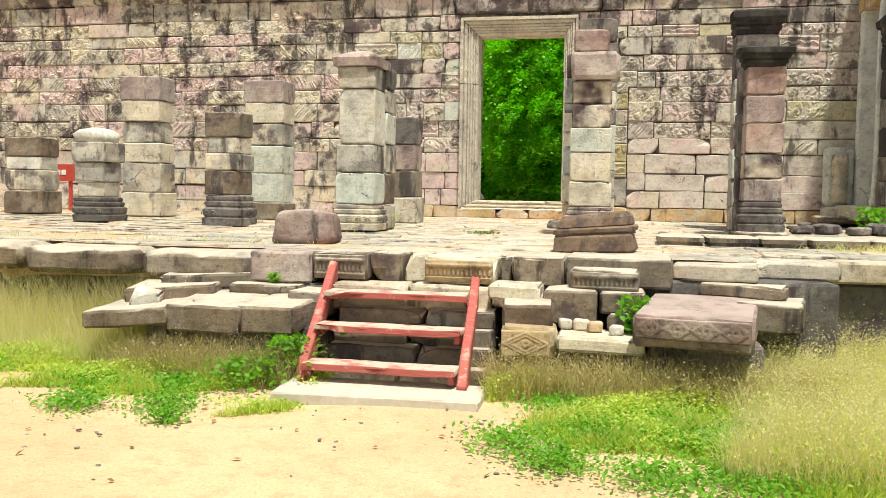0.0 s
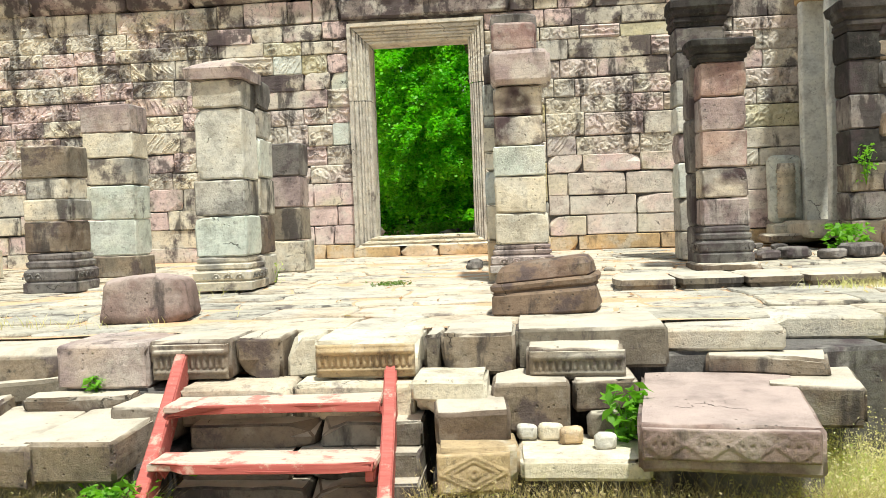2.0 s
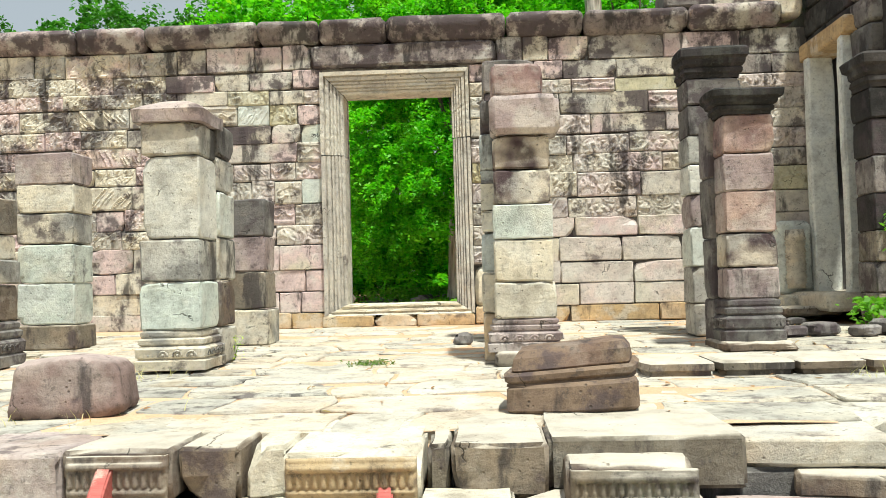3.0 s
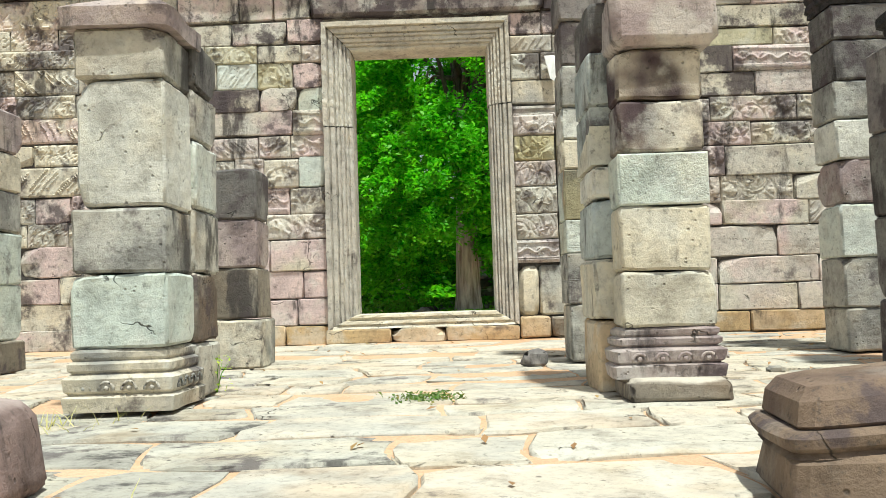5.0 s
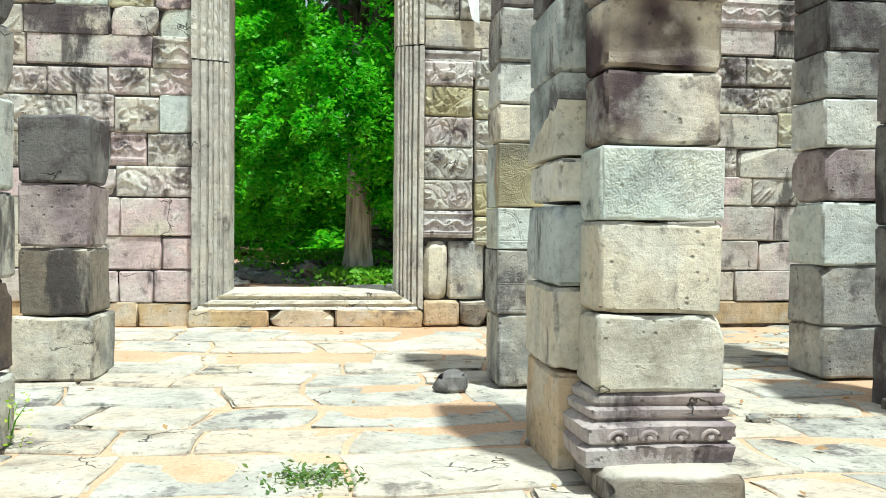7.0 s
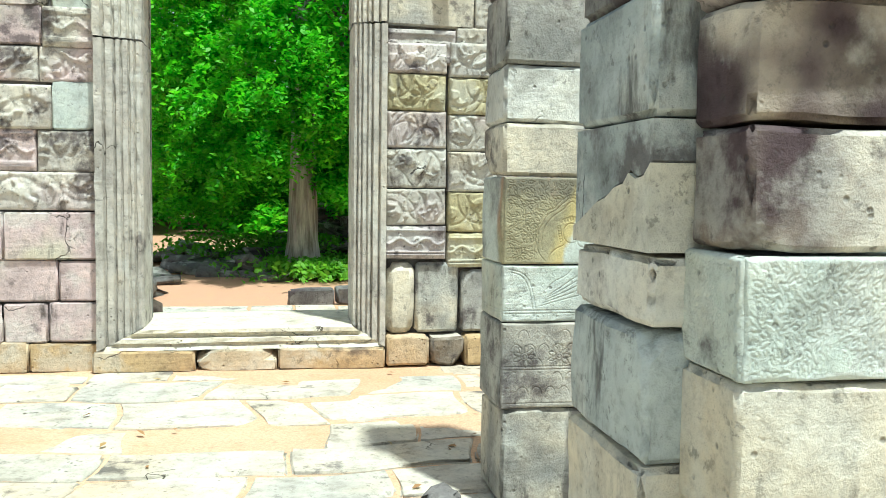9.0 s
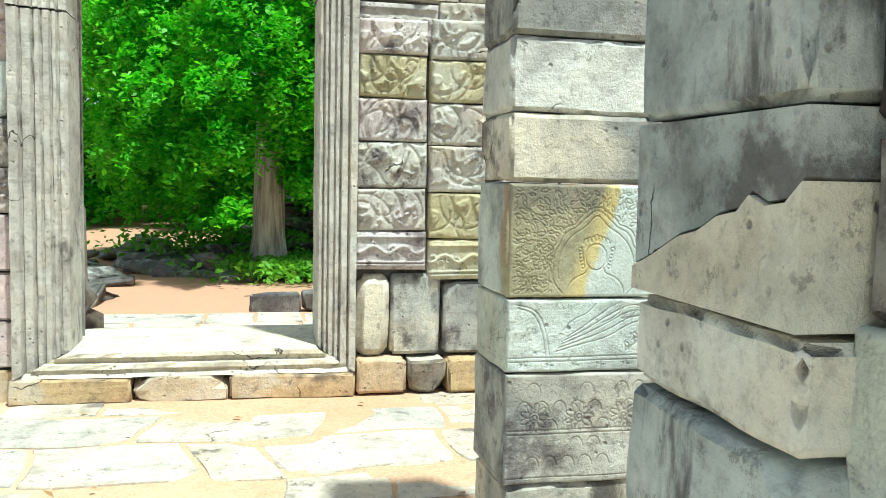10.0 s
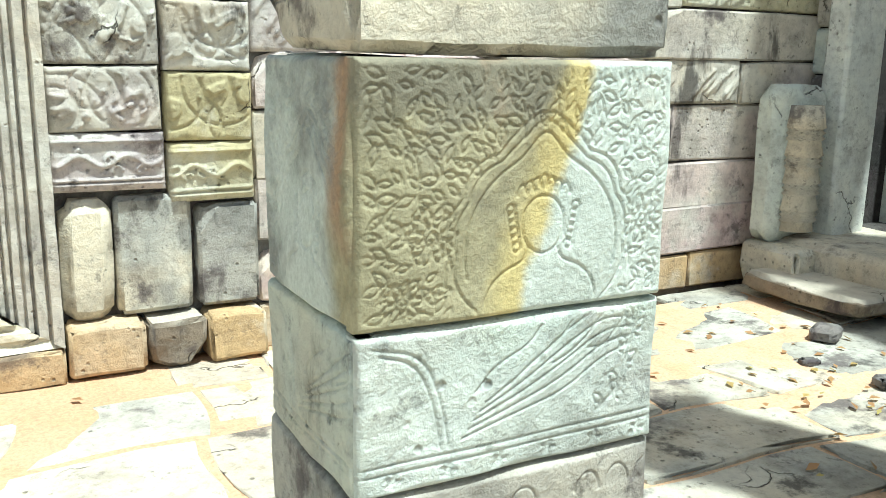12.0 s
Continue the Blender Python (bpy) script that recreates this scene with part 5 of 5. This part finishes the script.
# fallen blocks
capital = empty("fallen_capital", -0.26, 7.5, 0.885)
tagged(capital, "broken moulded brown capital lying on the paving", "fallen block")
for nm, prof in [("lower_block", [(0.03, 0.0), (0.05, 0.02), (0.035, 0.13), (0.02, 0.145)]), ("moulding", [(0.012, 0.142), (0.0, 0.155), (0.022, 0.17), (0.028, 0.195), (0.01, 0.21)]),
                 ("top_slab", [(-0.005, 0.206), (0.008, 0.22), (-0.005, 0.28), (-0.03, 0.315), (-0.07, 0.325)])]:
    v, f = moulded(0.56, 0.40, prof, R, 0.012, 15)
    v = np.array([tuple(p) for p in v])
    v[:, 2] *= 1 + 0.22 * v[:, 0]
    solid(nm, turned(v, (-0.26, 7.5, 0.885), rz=-8, ry=-2), f, m_brown, capital, False)
p, q = worn_box(0.60, 0.4, 0.30, R, r=0.045, cuts=(12, 8, 6), rough=0.009, chip=0.006, taper=0.14)
p[:, 2] *= 1 - 0.28 * p[:, 0] + 0.12 * np.sin(p[:, 0] * 9 + 1)
tagged(solid("fallen_boulder", turned(p, (-2.88, 7.6, 1.02), rz=6), q, m_slab_purple), "rounded dark red boulder with worn carving", "fallen block")
tagged(block("small_rock", m_dark, (-0.90, 10.95, 1.01), (0.16, 0.12, 0.11), R, rz=20, r=0.03, cuts=(1, 1, 1), rough=0.01), "small dark loose rock on the paving", "rock")
for xx, yy, s in [(0.4, 10.2, 0.1), (2.0, 10.9, 0.25), (2.3, 11.0, 0.3), (2.6, 10.8, 0.25), (2.9, 10.9, 0.35), (3.3, 10.7, 0.4), (2.35, 12.6, 0.16), (2.1, 12.1, 0.12), (2.0, 12.4, 0.08), (2.25, 11.9, 0.14), (2.5, 12.2, 0.18)]:
    tagged(block("fallen_stone", m_dark if xx > 1 else m_grey, (xx, yy, floor_z(yy) + s * 0.2), (s, s * 0.8, s * 0.4), R, rz=R.uniform(-30, 30), r=0.04, cuts=(1, 1, 1), rough=0.006), "dark fallen stone by the gate building", "rock")
# turned baluster against the wall
baluster = empty("baluster", 2.92, 13.36, 1.27)
tagged(baluster, "ringed stone window baluster carved on an upright slab by the wall", "baluster")
block("slab", m_mint, (2.92, 13.40, 1.70), (0.40, 0.16, 0.86), R, baluster, r=0.07, cuts=(3, 1, 6), rough=0.006)
prof = [(0.0, 0.105)] + [(0.03 + 0.62 * (g + 0.12 + 0.1 * j) / 4.2, 0.12 if j % 2 else 0.10) for g in range(4) for j in range(6)] + [(0.68, 0.10)]
solid("shaft", *tube([(2.92, 13.32, 1.34 + h) for h, _ in prof], [r for _, r in prof], 18), m_grey, baluster)
tagged(block("stone_block", m_cream, (2.92, 13.3, 1.14), (0.42, 0.4, 0.26), R, r=0.03, cuts=(1, 1, 1)), "pale square stone under the baluster", "stone block")

# ---- wooden stair ----
stair = empty("wooden_stair", -1.65, 5.6, 0.0)
tagged(stair, "worn red painted wooden stair with three treads over old steps", "stair")


def plank(name, a, b, w, h, material, parent, rng=R, cuts=6):
    a, b = Vector(a), Vector(b)
    p, q = worn_box(w, (b - a).length, h, rng, r=0.008, cuts=(0, cuts, 0), rough=0.003)
    m = look(a, b) @ pose(0, 0, 0, -90, 0, 0)
    mm = np.array(m.to_3x3())
    return solid(name, p @ mm.T + np.array((a + b) / 2), q, material, parent, lattice(4, cuts + 4, 4)[2])


plank("stringer", (-2.14, 5.50, 0.03), (-2.26, 6.62, 0.80), 0.065, 0.14, m_paint, stair)
plank("stringer", (-1.03, 5.55, 0.03), (-1.12, 6.68, 0.80), 0.065, 0.14, m_paint, stair)
for u, wz in [(0.13, 0.0), (0.41, 0.0), (0.68, 0.0)]:
    yy, zz = 5.50 + 1.12 * u, 0.03 + 0.77 * u
    xl, xr = -2.14 - 0.12 * u, -1.03 - 0.09 * u
    block("tread", m_tread, ((xl + xr) / 2, yy - 0.02, zz + 0.045), (xr - xl - 0.05, 0.22, 0.035), R, stair, r=0.006, cuts=(5, 0, 0), rough=0.003)
    block("riser_edge", m_paint, ((xl + xr) / 2, yy - 0.137, zz + 0.04), (xr - xl - 0.05, 0.012, 0.045), R, stair, r=0.003, cuts=(5, 0, 0), rough=0.002)
    for xx in (xl + 0.06, xr - 0.06):
        block("cleat", m_paint, (xx, yy, zz - 0.005), (0.045, 0.2, 0.06), R, stair, r=0.006, rough=0.002)
tagged(block("concrete_pad", m_concrete, (-1.55, 5.45, 0.02), (1.35, 0.5, 0.1), R, rz=2, r=0.012, cuts=(6, 2, 0), rough=0.004), "pale concrete pad at the foot of the stair", "concrete pad")

# signs


sign = empty("sign_board", -9.0, 12.5, 1.0)
tagged(sign, "red painted sign board with white lettering", "sign")
solid("board", *core_box(-9.95, -8.78, 12.62, 12.645, 1.48, 1.75), m_sign_red, sign, False)
for x0, w in [(-9.2, 0.1), (-9.07, 0.05), (-9.0, 0.08)]:
    solid("letter_bar", *core_box(x0, x0 + w, 12.612, 12.616, 1.58, 1.66), m_sign_white, sign, False)
for xx in (-9.8, -8.9):
    solid("post", *core_box(xx, xx + 0.05, 12.65, 12.69, 0.95, 1.7), m_sign_red, sign, False)
tagged(block("white_plaque", m_sign_white, (-0.42, WALL_Y - 0.06, 3.57), (0.10, 0.02, 0.27), R, ry=-3, r=0.004), "small white plaque fixed to the wall", "plaque")

# ---- trees ----


def tree(x, y, z, height, radius, crown_low, leaves, size, seed, label, leaf=m_leaf, trunk_r=0.35, clumps=60, squash=0.8, wood=m_bark, lean=0.0):
    """lean: how far the crown leans back from the trunk's foot."""
    rng = np.random.default_rng(seed)
    root = empty("tree", x, y, z)
    tagged(root, label, "tree", "trees")
    top = z + height
    bend = rng.uniform(-0.3, 0.3, 2) + np.array([0, lean])
    pts = [(x + bend[0] * u * u, y + bend[1] * u * u, z - 0.2 + (height * 0.75) * u) for u in np.linspace(0, 1, 9)]
    rad = [trunk_r * (1.35 if i == 0 else 1.0 - 0.09 * i) for i in range(9)]
    solid("trunk", *tube(pts, rad, 22, 0.09), wood, root)
    cs = []
    while len(cs) < clumps:
        u, a = rng.random(), rng.uniform(0, 6.283)
        rr = radius * max(0.12, math.sin(math.pi * (0.22 + 0.74 * u))) ** 0.7 * rng.uniform(0.35, 1.0) ** 0.45
        rr *= 1 + 0.12 * math.sin(3 * a + seed) + 0.08 * math.sin(7 * a + u * 9)
        sag = 0.10 * (height - crown_low) * (rr / radius) ** 2
        cs.append((x + bend[0] + rr * math.cos(a), y + bend[1] + rr * math.sin(a), z + crown_low + (height - crown_low) * u - sag * (1 - u)))
    cs = np.array(cs)
    for c in cs[: min(clumps, 26)]:
        u0 = rng.uniform(0.3, 0.85)
        s = np.array([x + bend[0] * u0 * u0, y + bend[1] * u0 * u0, z + height * 0.75 * u0])
        e = s + (c - s) * 0.9
        m = (s + e) / 2 + np.array([0, 0, 0.15 * radius * rng.uniform(0, 1)])
        solid("limb", *tube([tuple(s), tuple(m), tuple(e)], [trunk_r * 0.28, trunk_r * 0.16, trunk_r * 0.04], 6), m_bark_dark, root)
    # each clump is a few drooping sprays of leaves
    sprays = 5
    tips = cs[:, None, :] + rng.normal(size=(clumps, sprays, 3)) * radius * np.array([0.10, 0.10, 0.06])
    pick, sp, t = rng.integers(0, clumps, leaves), rng.integers(0, sprays, leaves), rng.random(leaves)
    out = cs[pick] - np.array([x + bend[0], y + bend[1], 0])
    out[:, 2] = 0
    out /= np.linalg.norm(out, axis=1, keepdims=True) + 1e-6
    spread = radius * rng.uniform(0.022, 0.055, clumps)
    place = tips[pick, sp] + out * (t * radius * 0.10)[:, None] - np.array([0, 0, 1]) * (t * t * radius * 0.13)[:, None]
    place += rng.normal(size=(leaves, 3)) * spread[pick][:, None] * np.array([1, 1, squash * 0.7])
    v, q = leaf_quads(place, size, rng, 0.8)
    quick("crown", v, q, leaf, root)
    return root


tree(-1.18, 20.6, 0.9, 7.8, 2.45, 1.4, 190000, 0.082, 1, "bright green leafy tree with a pale ribbed trunk behind the doorway", trunk_r=0.225, clumps=330, lean=0.7)
tree(-6.5, 34.5, 0.9, 12.0, 5.0, 1.0, 55000, 0.20, 2, "dense green tree beyond the earth path", trunk_r=0.25, clumps=140)
tree(3.8, 27.5, 0.9, 10.0, 4.0, 1.4, 36000, 0.16, 3, "dense green tree beyond the wall", trunk_r=0.3, clumps=140)
tree(-0.5, 34.0, 0.9, 15.0, 5.5, 0.8, 60000, 0.22, 4, "tall green forest tree", trunk_r=0.4, clumps=140)
tree(-11.0, 40.0, 0.9, 13.5, 5.5, 1.0, 26000, 0.22, 5, "tall dark green forest tree", m_leaf_far, 0.4, 110)
tree(9.5, 31.0, 0.9, 14.0, 6.0, 1.0, 34000, 0.22, 6, "tall green tree rising over the wall", m_leaf_far, 0.45, 130)
tree(4.5, 40.0, 0.9, 19.0, 6.5, 1.0, 30000, 0.24, 7, "tall green tree rising over the wall", m_leaf_far, 0.45, 130)
tree(-17.0, 42.0, 0.9, 13.8, 5.0, 1.5, 22000, 0.22, 8, "green tree behind the wall against the sky", m_leaf_far, 0.4, 90)
tree(-25.0, 40.0, 0.9, 16.0, 5.5, 1.5, 24000, 0.22, 9, "green tree behind the wall against the sky", m_leaf_far, 0.4, 90)
tree(-4.0, 46.0, 0.9, 18.0, 6.5, 1.0, 26000, 0.26, 10, "tall green tree rising over the wall", m_leaf_far, 0.45, 110)
tree(17.0, 37.0, 0.9, 14.0, 7.0, 1.0, 26000, 0.26, 11, "tall green tree rising over the wall", m_leaf_far, 0.45, 110)

bare = empty("bare_tree", 2.23, 24.0, 0.9)
tagged(bare, "pale bare tree trunk rising behind the wall", "tree")
solid("trunk", *tube([(2.28, 24.0, 0.7), (2.23, 24.0, 4.0), (2.13, 24.1, 9.0), (2.03, 24.3, 14.0)], [0.3, 0.22, 0.19, 0.12], 16, 0.05), m_bark, bare)
for dx, dz in ((0.9, 12.5), (-0.8, 13.0)):
    solid("limb", *tube([(2.13, 24.2, dz - 2.0), (2.13 + dx, 24.2, dz), (2.13 + dx * 2, 24.3, dz + 1.5)], [0.07, 0.05, 0.02], 7), m_bark, bare)

# low undergrowth and far woods that close the view
rngf = np.random.default_rng(9)
n = 60000
ang = rngf.uniform(0.15, 2.95, n)
dist = rngf.uniform(38, 50, n)
hh = rngf.random(n) ** 1.3 * (4.0 + 1.5 * np.sin(ang * 19) + np.sin(ang * 47))
woods = np.stack([np.cos(ang) * dist, 10 + np.sin(ang) * dist, 0.9 + hh], 1)
v, q = leaf_quads(woods, 0.42, rngf)
ob = quick("far_woods", v, q, m_leaf_far)
tagged(ob, "dark green undergrowth and woods beyond the ruins", "woods", kind="stuff")

# rubble beyond the doorway
rub = []
for i in range(330):
    xx, yy = rngf.normal(-1.75, 0.45), rngf.normal(21.9, 0.8)
    if i > 70:
        xx, yy = rngf.normal(0.1, 1.1), rngf.normal(23.6, 1.1)
    if i > 280:
        xx, yy = rngf.normal(-3.9, 0.5), rngf.normal(19.5, 2.0)
    hgt = max(0, 1.5 - 0.55 * abs(xx - 0.5) - 0.35 * abs(yy - 24.2)) * rngf.random()
    p, q = worn_box(rngf.uniform(0.3, 1.0), rngf.uniform(0.25, 0.65), rngf.uniform(0.08, 0.2), rngf, r=0.02, chip=0.02)
    rub.append((turned(p, (xx, yy, 0.96 + hgt), rngf.uniform(0, 180), rngf.normal() * 12, rngf.normal() * 12), q))
ob = solid("rubble", *join(rub), m_rubble)
tagged(ob, "heap of dark tumbled sandstone rubble beyond the doorway", "rubble", kind="stuff")
for a, b, yy in [(-1.42, -0.92, 17.3), (-0.9, -0.45, 17.45)]:
    tagged(block("stone_block", m_dark, ((a + b) / 2, yy, 1.0), (b - a, 0.2, 0.2), R, rz=4, r=0.02, cuts=(2, 0, 0)), "low dark stone block beside the earth path", "stone block")
v, f = moulded(0.3, 0.3, [(0.1, 0.0), (0.1, 0.2), (0.02, 0.26), (0.06, 0.34), (0.0, 0.42), (0.0, 1.0), (-0.03, 1.05)], R, 0.008)
tagged(solid("stone_pedestal", [(p[0] - 2.72, p[1] + 15.3, p[2] + 0.98) for p in v], f, m_slab), "moulded stone pedestal behind the doorway", "pedestal")

# ---- grass and weeds ----
rngg = np.random.default_rng(17)


def patch(n, x0, x1, y0, y1, keep):
    x, y = rngg.uniform(x0, x1, n), rngg.uniform(y0, y1, n)
    ok = keep(x, y)
    x, y = x[ok], y[ok]
    return np.stack([x, y, ground_height(x, y) - 0.01], 1)


def clumpy(x, y, s=1.0, cut=0.0):
    return np.sin(x * 2.1 * s + 1.3 * np.sin(y * 1.7 * s)) + np.sin(y * 2.9 * s + 1.1 * np.sin(x * 2.3 * s)) > cut


left = patch(95000, -9, -2.0, 4.75, 6.6, lambda x, y: clumpy(x, y, 1.6, -0.45) & (y > 4.9 + 0.25 * np.sin(x * 3)))
right = patch(110000, -0.85, 5.5, 3.9, 6.2, lambda x, y: clumpy(x, y, 1.6, -0.7) & (y > 5.1 - 0.55 * (x + 0.85) + 0.15 * np.sin(x * 5)))
both = np.concatenate([left, right])
tuft = 0.04 + 0.09 * (0.5 + 0.5 * np.sin(both[:, 0] * 9 + 2 * np.sin(both[:, 1] * 7))) * rngg.uniform(0.5, 1.2, len(both))
v, q = blades(both, tuft, 0.0035, rngg, 0.55)
hx = both[rngg.integers(0, len(both), 120000)]
rise = 0.03 + 0.17 * (0.5 + 0.5 * np.sin(hx[:, 0] * 5 + 2 * np.sin(hx[:, 1] * 4))) * (0.4 + 0.6 * np.clip((hx[:, 1] - 4.4) / 1.4, 0, 1))
herb = hx + np.stack([rngg.normal(size=len(hx)) * 0.04, rngg.normal(size=len(hx)) * 0.04, rise * rngg.random(len(hx)) ** 0.7], 1)
v2, q2 = leaf_quads(herb, 0.022, rngg, 0.9)
tagged(quick("herbs", v2, q2, m_herb), "leafy light green herbs among the grass", "herbs", kind="stuff")
tagged(quick("grass", v, q, m_grass), "short green grass and low weeds on the sand", "grass", kind="stuff")
st = patch(80000, 0.4, 4.5, 4.1, 7.2, lambda x, y: (x > 0.78 + 0.12 * np.sin(y * 7) - 0.25 * np.clip(5.0 - y, 0, 1)) & clumpy(x, y, 1.6, -1.5))
heads_at = st[rngg.integers(0, len(st), 90000)] + rngg.normal(size=(90000, 3)) * np.array([0.07, 0.07, 0.10]) + np.array([0, 0, 0.24])
hx = st[rngg.integers(0, len(st), 45000)]
herb = hx + np.stack([rngg.normal(size=len(hx)) * 0.05, rngg.normal(size=len(hx)) * 0.05, 0.02 + 0.24 * rngg.random(len(hx)) ** 1.6], 1)
v2, q2 = leaf_quads(herb, 0.02, rngg, 0.9)
tagged(quick("herbs", v2, q2, m_herb), "leafy light green herbs under the tall grass", "herbs", kind="stuff")
st2 = patch(26000, -9, -3.6, 5.7, 6.9, lambda x, y: y > 0)
tall = np.concatenate([np.full(len(st), 0.29), 0.26 + 0.34 * np.clip((st2[:, 1] - 5.9) / 0.6, 0, 1)])
v, q = blades(np.concatenate([st, st2]), tall, 0.0018, rngg, 0.35)
v2, q2 = leaf_quads(heads_at, 0.012, rngg)
v, q = np.concatenate([v, v2]), np.concatenate([q, q2 + len(v)])
tagged(quick("tall_grass", v, q, m_straw), "pale yellow seeding tall grass", "tall grass", kind="stuff")
dry = patch(9000, -3.6, 1.3, 5.55, 5.95, lambda x, y: (x < -2.2) | (x > -0.9))
v, q = blades(dry, 0.30, 0.002, rngg, 0.45)
heads = dry[rngg.integers(0, len(dry), 9000)] + rngg.normal(size=(9000, 3)) * 0.06 + np.array([0, 0, 0.2])
v2, q2 = leaf_quads(heads, 0.014, rngg)
tagged(quick("dry_weeds", np.concatenate([v, v2]), np.concatenate([q, q2 + len(v)]), m_dry), "dry brown seeding weeds along the footing", "weeds", kind="stuff")


tx = np.concatenate([rngg.normal(-4.0, 0.6, 140), rngg.normal(-6.2, 0.6, 120), rngg.normal(2.3, 0.35, 500), rngg.normal(-3.4, 0.25, 120)])
ty = np.concatenate([rngg.normal(7.45, 0.1, 140), rngg.normal(7.5, 0.1, 120), rngg.normal(8.35, 0.08, 500), rngg.normal(9.0, 0.1, 120)])
v, q = blades(np.stack([tx, ty, floor_z(ty) - 0.01], 1), 0.075, 0.003, rngg, 0.6)
tagged(quick("dry_grass", v, q, m_straw), "thin dry grass growing in the paving joints", "grass", kind="stuff")


def weed(x, y, z, radius, height, n, size, label, seed, leaf=m_weed):
    rng = np.random.default_rng(seed)
    root = empty("weed", x, y, z)
    tagged(root, label, "weed", "weeds")
    for a in np.arange(0, 6.28, 1.3):
        solid("stem", *tube([(x, y, z - 0.02), (x + math.cos(a) * radius * 0.3, y + math.sin(a) * radius * 0.3, z + height * 0.5), (x + math.cos(a) * radius * 0.7, y + math.sin(a) * radius * 0.7, z + height * 0.8)], [0.004, 0.003, 0.001], 4), m_weed, root)
    c = rng.normal(size=(n, 3)) * np.array([radius * 0.5, radius * 0.5, 0]) + np.array([x, y, z])
    c[:, 2] += rng.random(n) ** 0.7 * height
    v, q = leaf_quads(c, size, rng)
    quick("foliage", v, q, leaf, root)


weed(0.06, 6.15, 0.40, 0.10, 0.26, 110, 0.06, "bright green leafy shrub growing between the stones", 31)
weed(-2.3, 5.75, 0.0, 0.2, 0.34, 420, 0.05, "green weed bush at the foot of the stair", 32)
weed(-2.55, 5.55, 0.0, 0.3, 0.2, 380, 0.045, "green weed bush at the foot of the stair", 33)
weed(-2.75, 6.55, 0.62, 0.06, 0.08, 40, 0.04, "small yellow green plant on the tumbled slabs", 34)
weed(-1.55, 9.5, 0.92, 0.17, 0.035, 260, 0.022, "low dark green weed in the paving joint", 35, m_weed_dark)
weed(-2.72, 10.0, 0.94, 0.10, 0.2, 90, 0.022, "pale green sprig at the foot of the pillar", 36, m_herb)
weed(2.9, 11.2, 0.98, 0.22, 0.3, 220, 0.07, "green creeper at the foot of the gate building", 37)
weed(3.2, 11.5, 1.7, 0.1, 0.4, 60, 0.06, "green creeper hanging on the dark pilaster", 38)
for i, (xx, yy, rr) in enumerate([(-3.3, 4.75, 0.22), (-2.8, 4.95, 0.25), (-2.6, 4.6, 0.12), (-3.9, 4.6, 0.1), (-0.55, 4.55, 0.28), (-0.3, 4.3, 0.22), (0.2, 4.15, 0.3), (0.6, 4.1, 0.3), (-0.1, 4.9, 0.25), (1.0, 4.4, 0.3), (-4.6, 5.3, 0.3), (-3.6, 5.35, 0.3), (-3.0, 5.4, 0.25), (-5.4, 5.2, 0.3), (0.5, 4.8, 0.3), (0.2, 5.3, 0.3), (-0.4, 5.4, 0.25), (0.9, 5.2, 0.3)]):
    weed(xx, yy, ground_height(np.array(xx), np.array(yy)), rr, 0.09, int(2600 * rr), 0.028, "low green weed mat on the sand", 40 + i)
v, q = leaf_quads(np.stack([np.concatenate([rngg.normal(-0.75, 0.55, 3500), rngg.normal(-1.5, 0.9, 2500)]), np.concatenate([rngg.normal(20.4, 0.5, 3500), rngg.normal(22.6, 0.6, 2500)]), np.concatenate([0.93 + rngg.random(3500) * 0.25, 1.0 + rngg.random(2500) * 0.4])], 1), 0.09, rngg)
tagged(quick("ground_cover", v, q, m_weed), "bright green ground cover round the tree", "ground cover", kind="stuff")
lit = np.stack([rngg.normal(2.0, 0.35, 90), rngg.normal(12.1, 0.5, 90), np.zeros(90)], 1)
lit = np.concatenate([lit, np.stack([rngg.uniform(-4, 2, 120), rngg.uniform(7.2, 13.3, 120), np.zeros(120)], 1)])
lit[:, 2] = floor_z(lit[:, 1]) + 0.012
v, q = leaf_quads(lit, 0.04, rngg, 3.0)
tagged(quick("leaf_litter", v, q, m_litter), "dry orange and brown leaves scattered on the paving", "leaf litter", kind="stuff")
lit = np.stack([rngg.uniform(-3.5, 2.0, 60), rngg.uniform(2.8, 5.3, 60), np.zeros(60)], 1)
lit[:, 2] = ground_height(lit[:, 0], lit[:, 1]) + 0.012
v, q = leaf_quads(lit, 0.04, rngg, 3.0)
tagged(quick("leaf_litter", v, q, m_litter), "dry orange and brown leaves scattered on the sand", "leaf litter", kind="stuff")
# pebbles
peb = []
for i in range(160):
    xx, yy = rngg.uniform(-3.5, 1.5), rngg.uniform(2.6, 5.3)
    s = rngg.uniform(0.006, 0.02)
    p, q = worn_box(s * 1.5, s, s * 0.5, rngg, r=s * 0.2, chip=0.002, rough=0.001)
    peb.append((turned(p, (xx, yy, float(ground_height(np.array(xx), np.array(yy))) + s * 0.2), rngg.uniform(0, 180)), q))
tagged(solid("pebbles", *join(peb), m_rubble), "small pebbles and bits of wood scattered on the sand", "pebbles", kind="stuff")
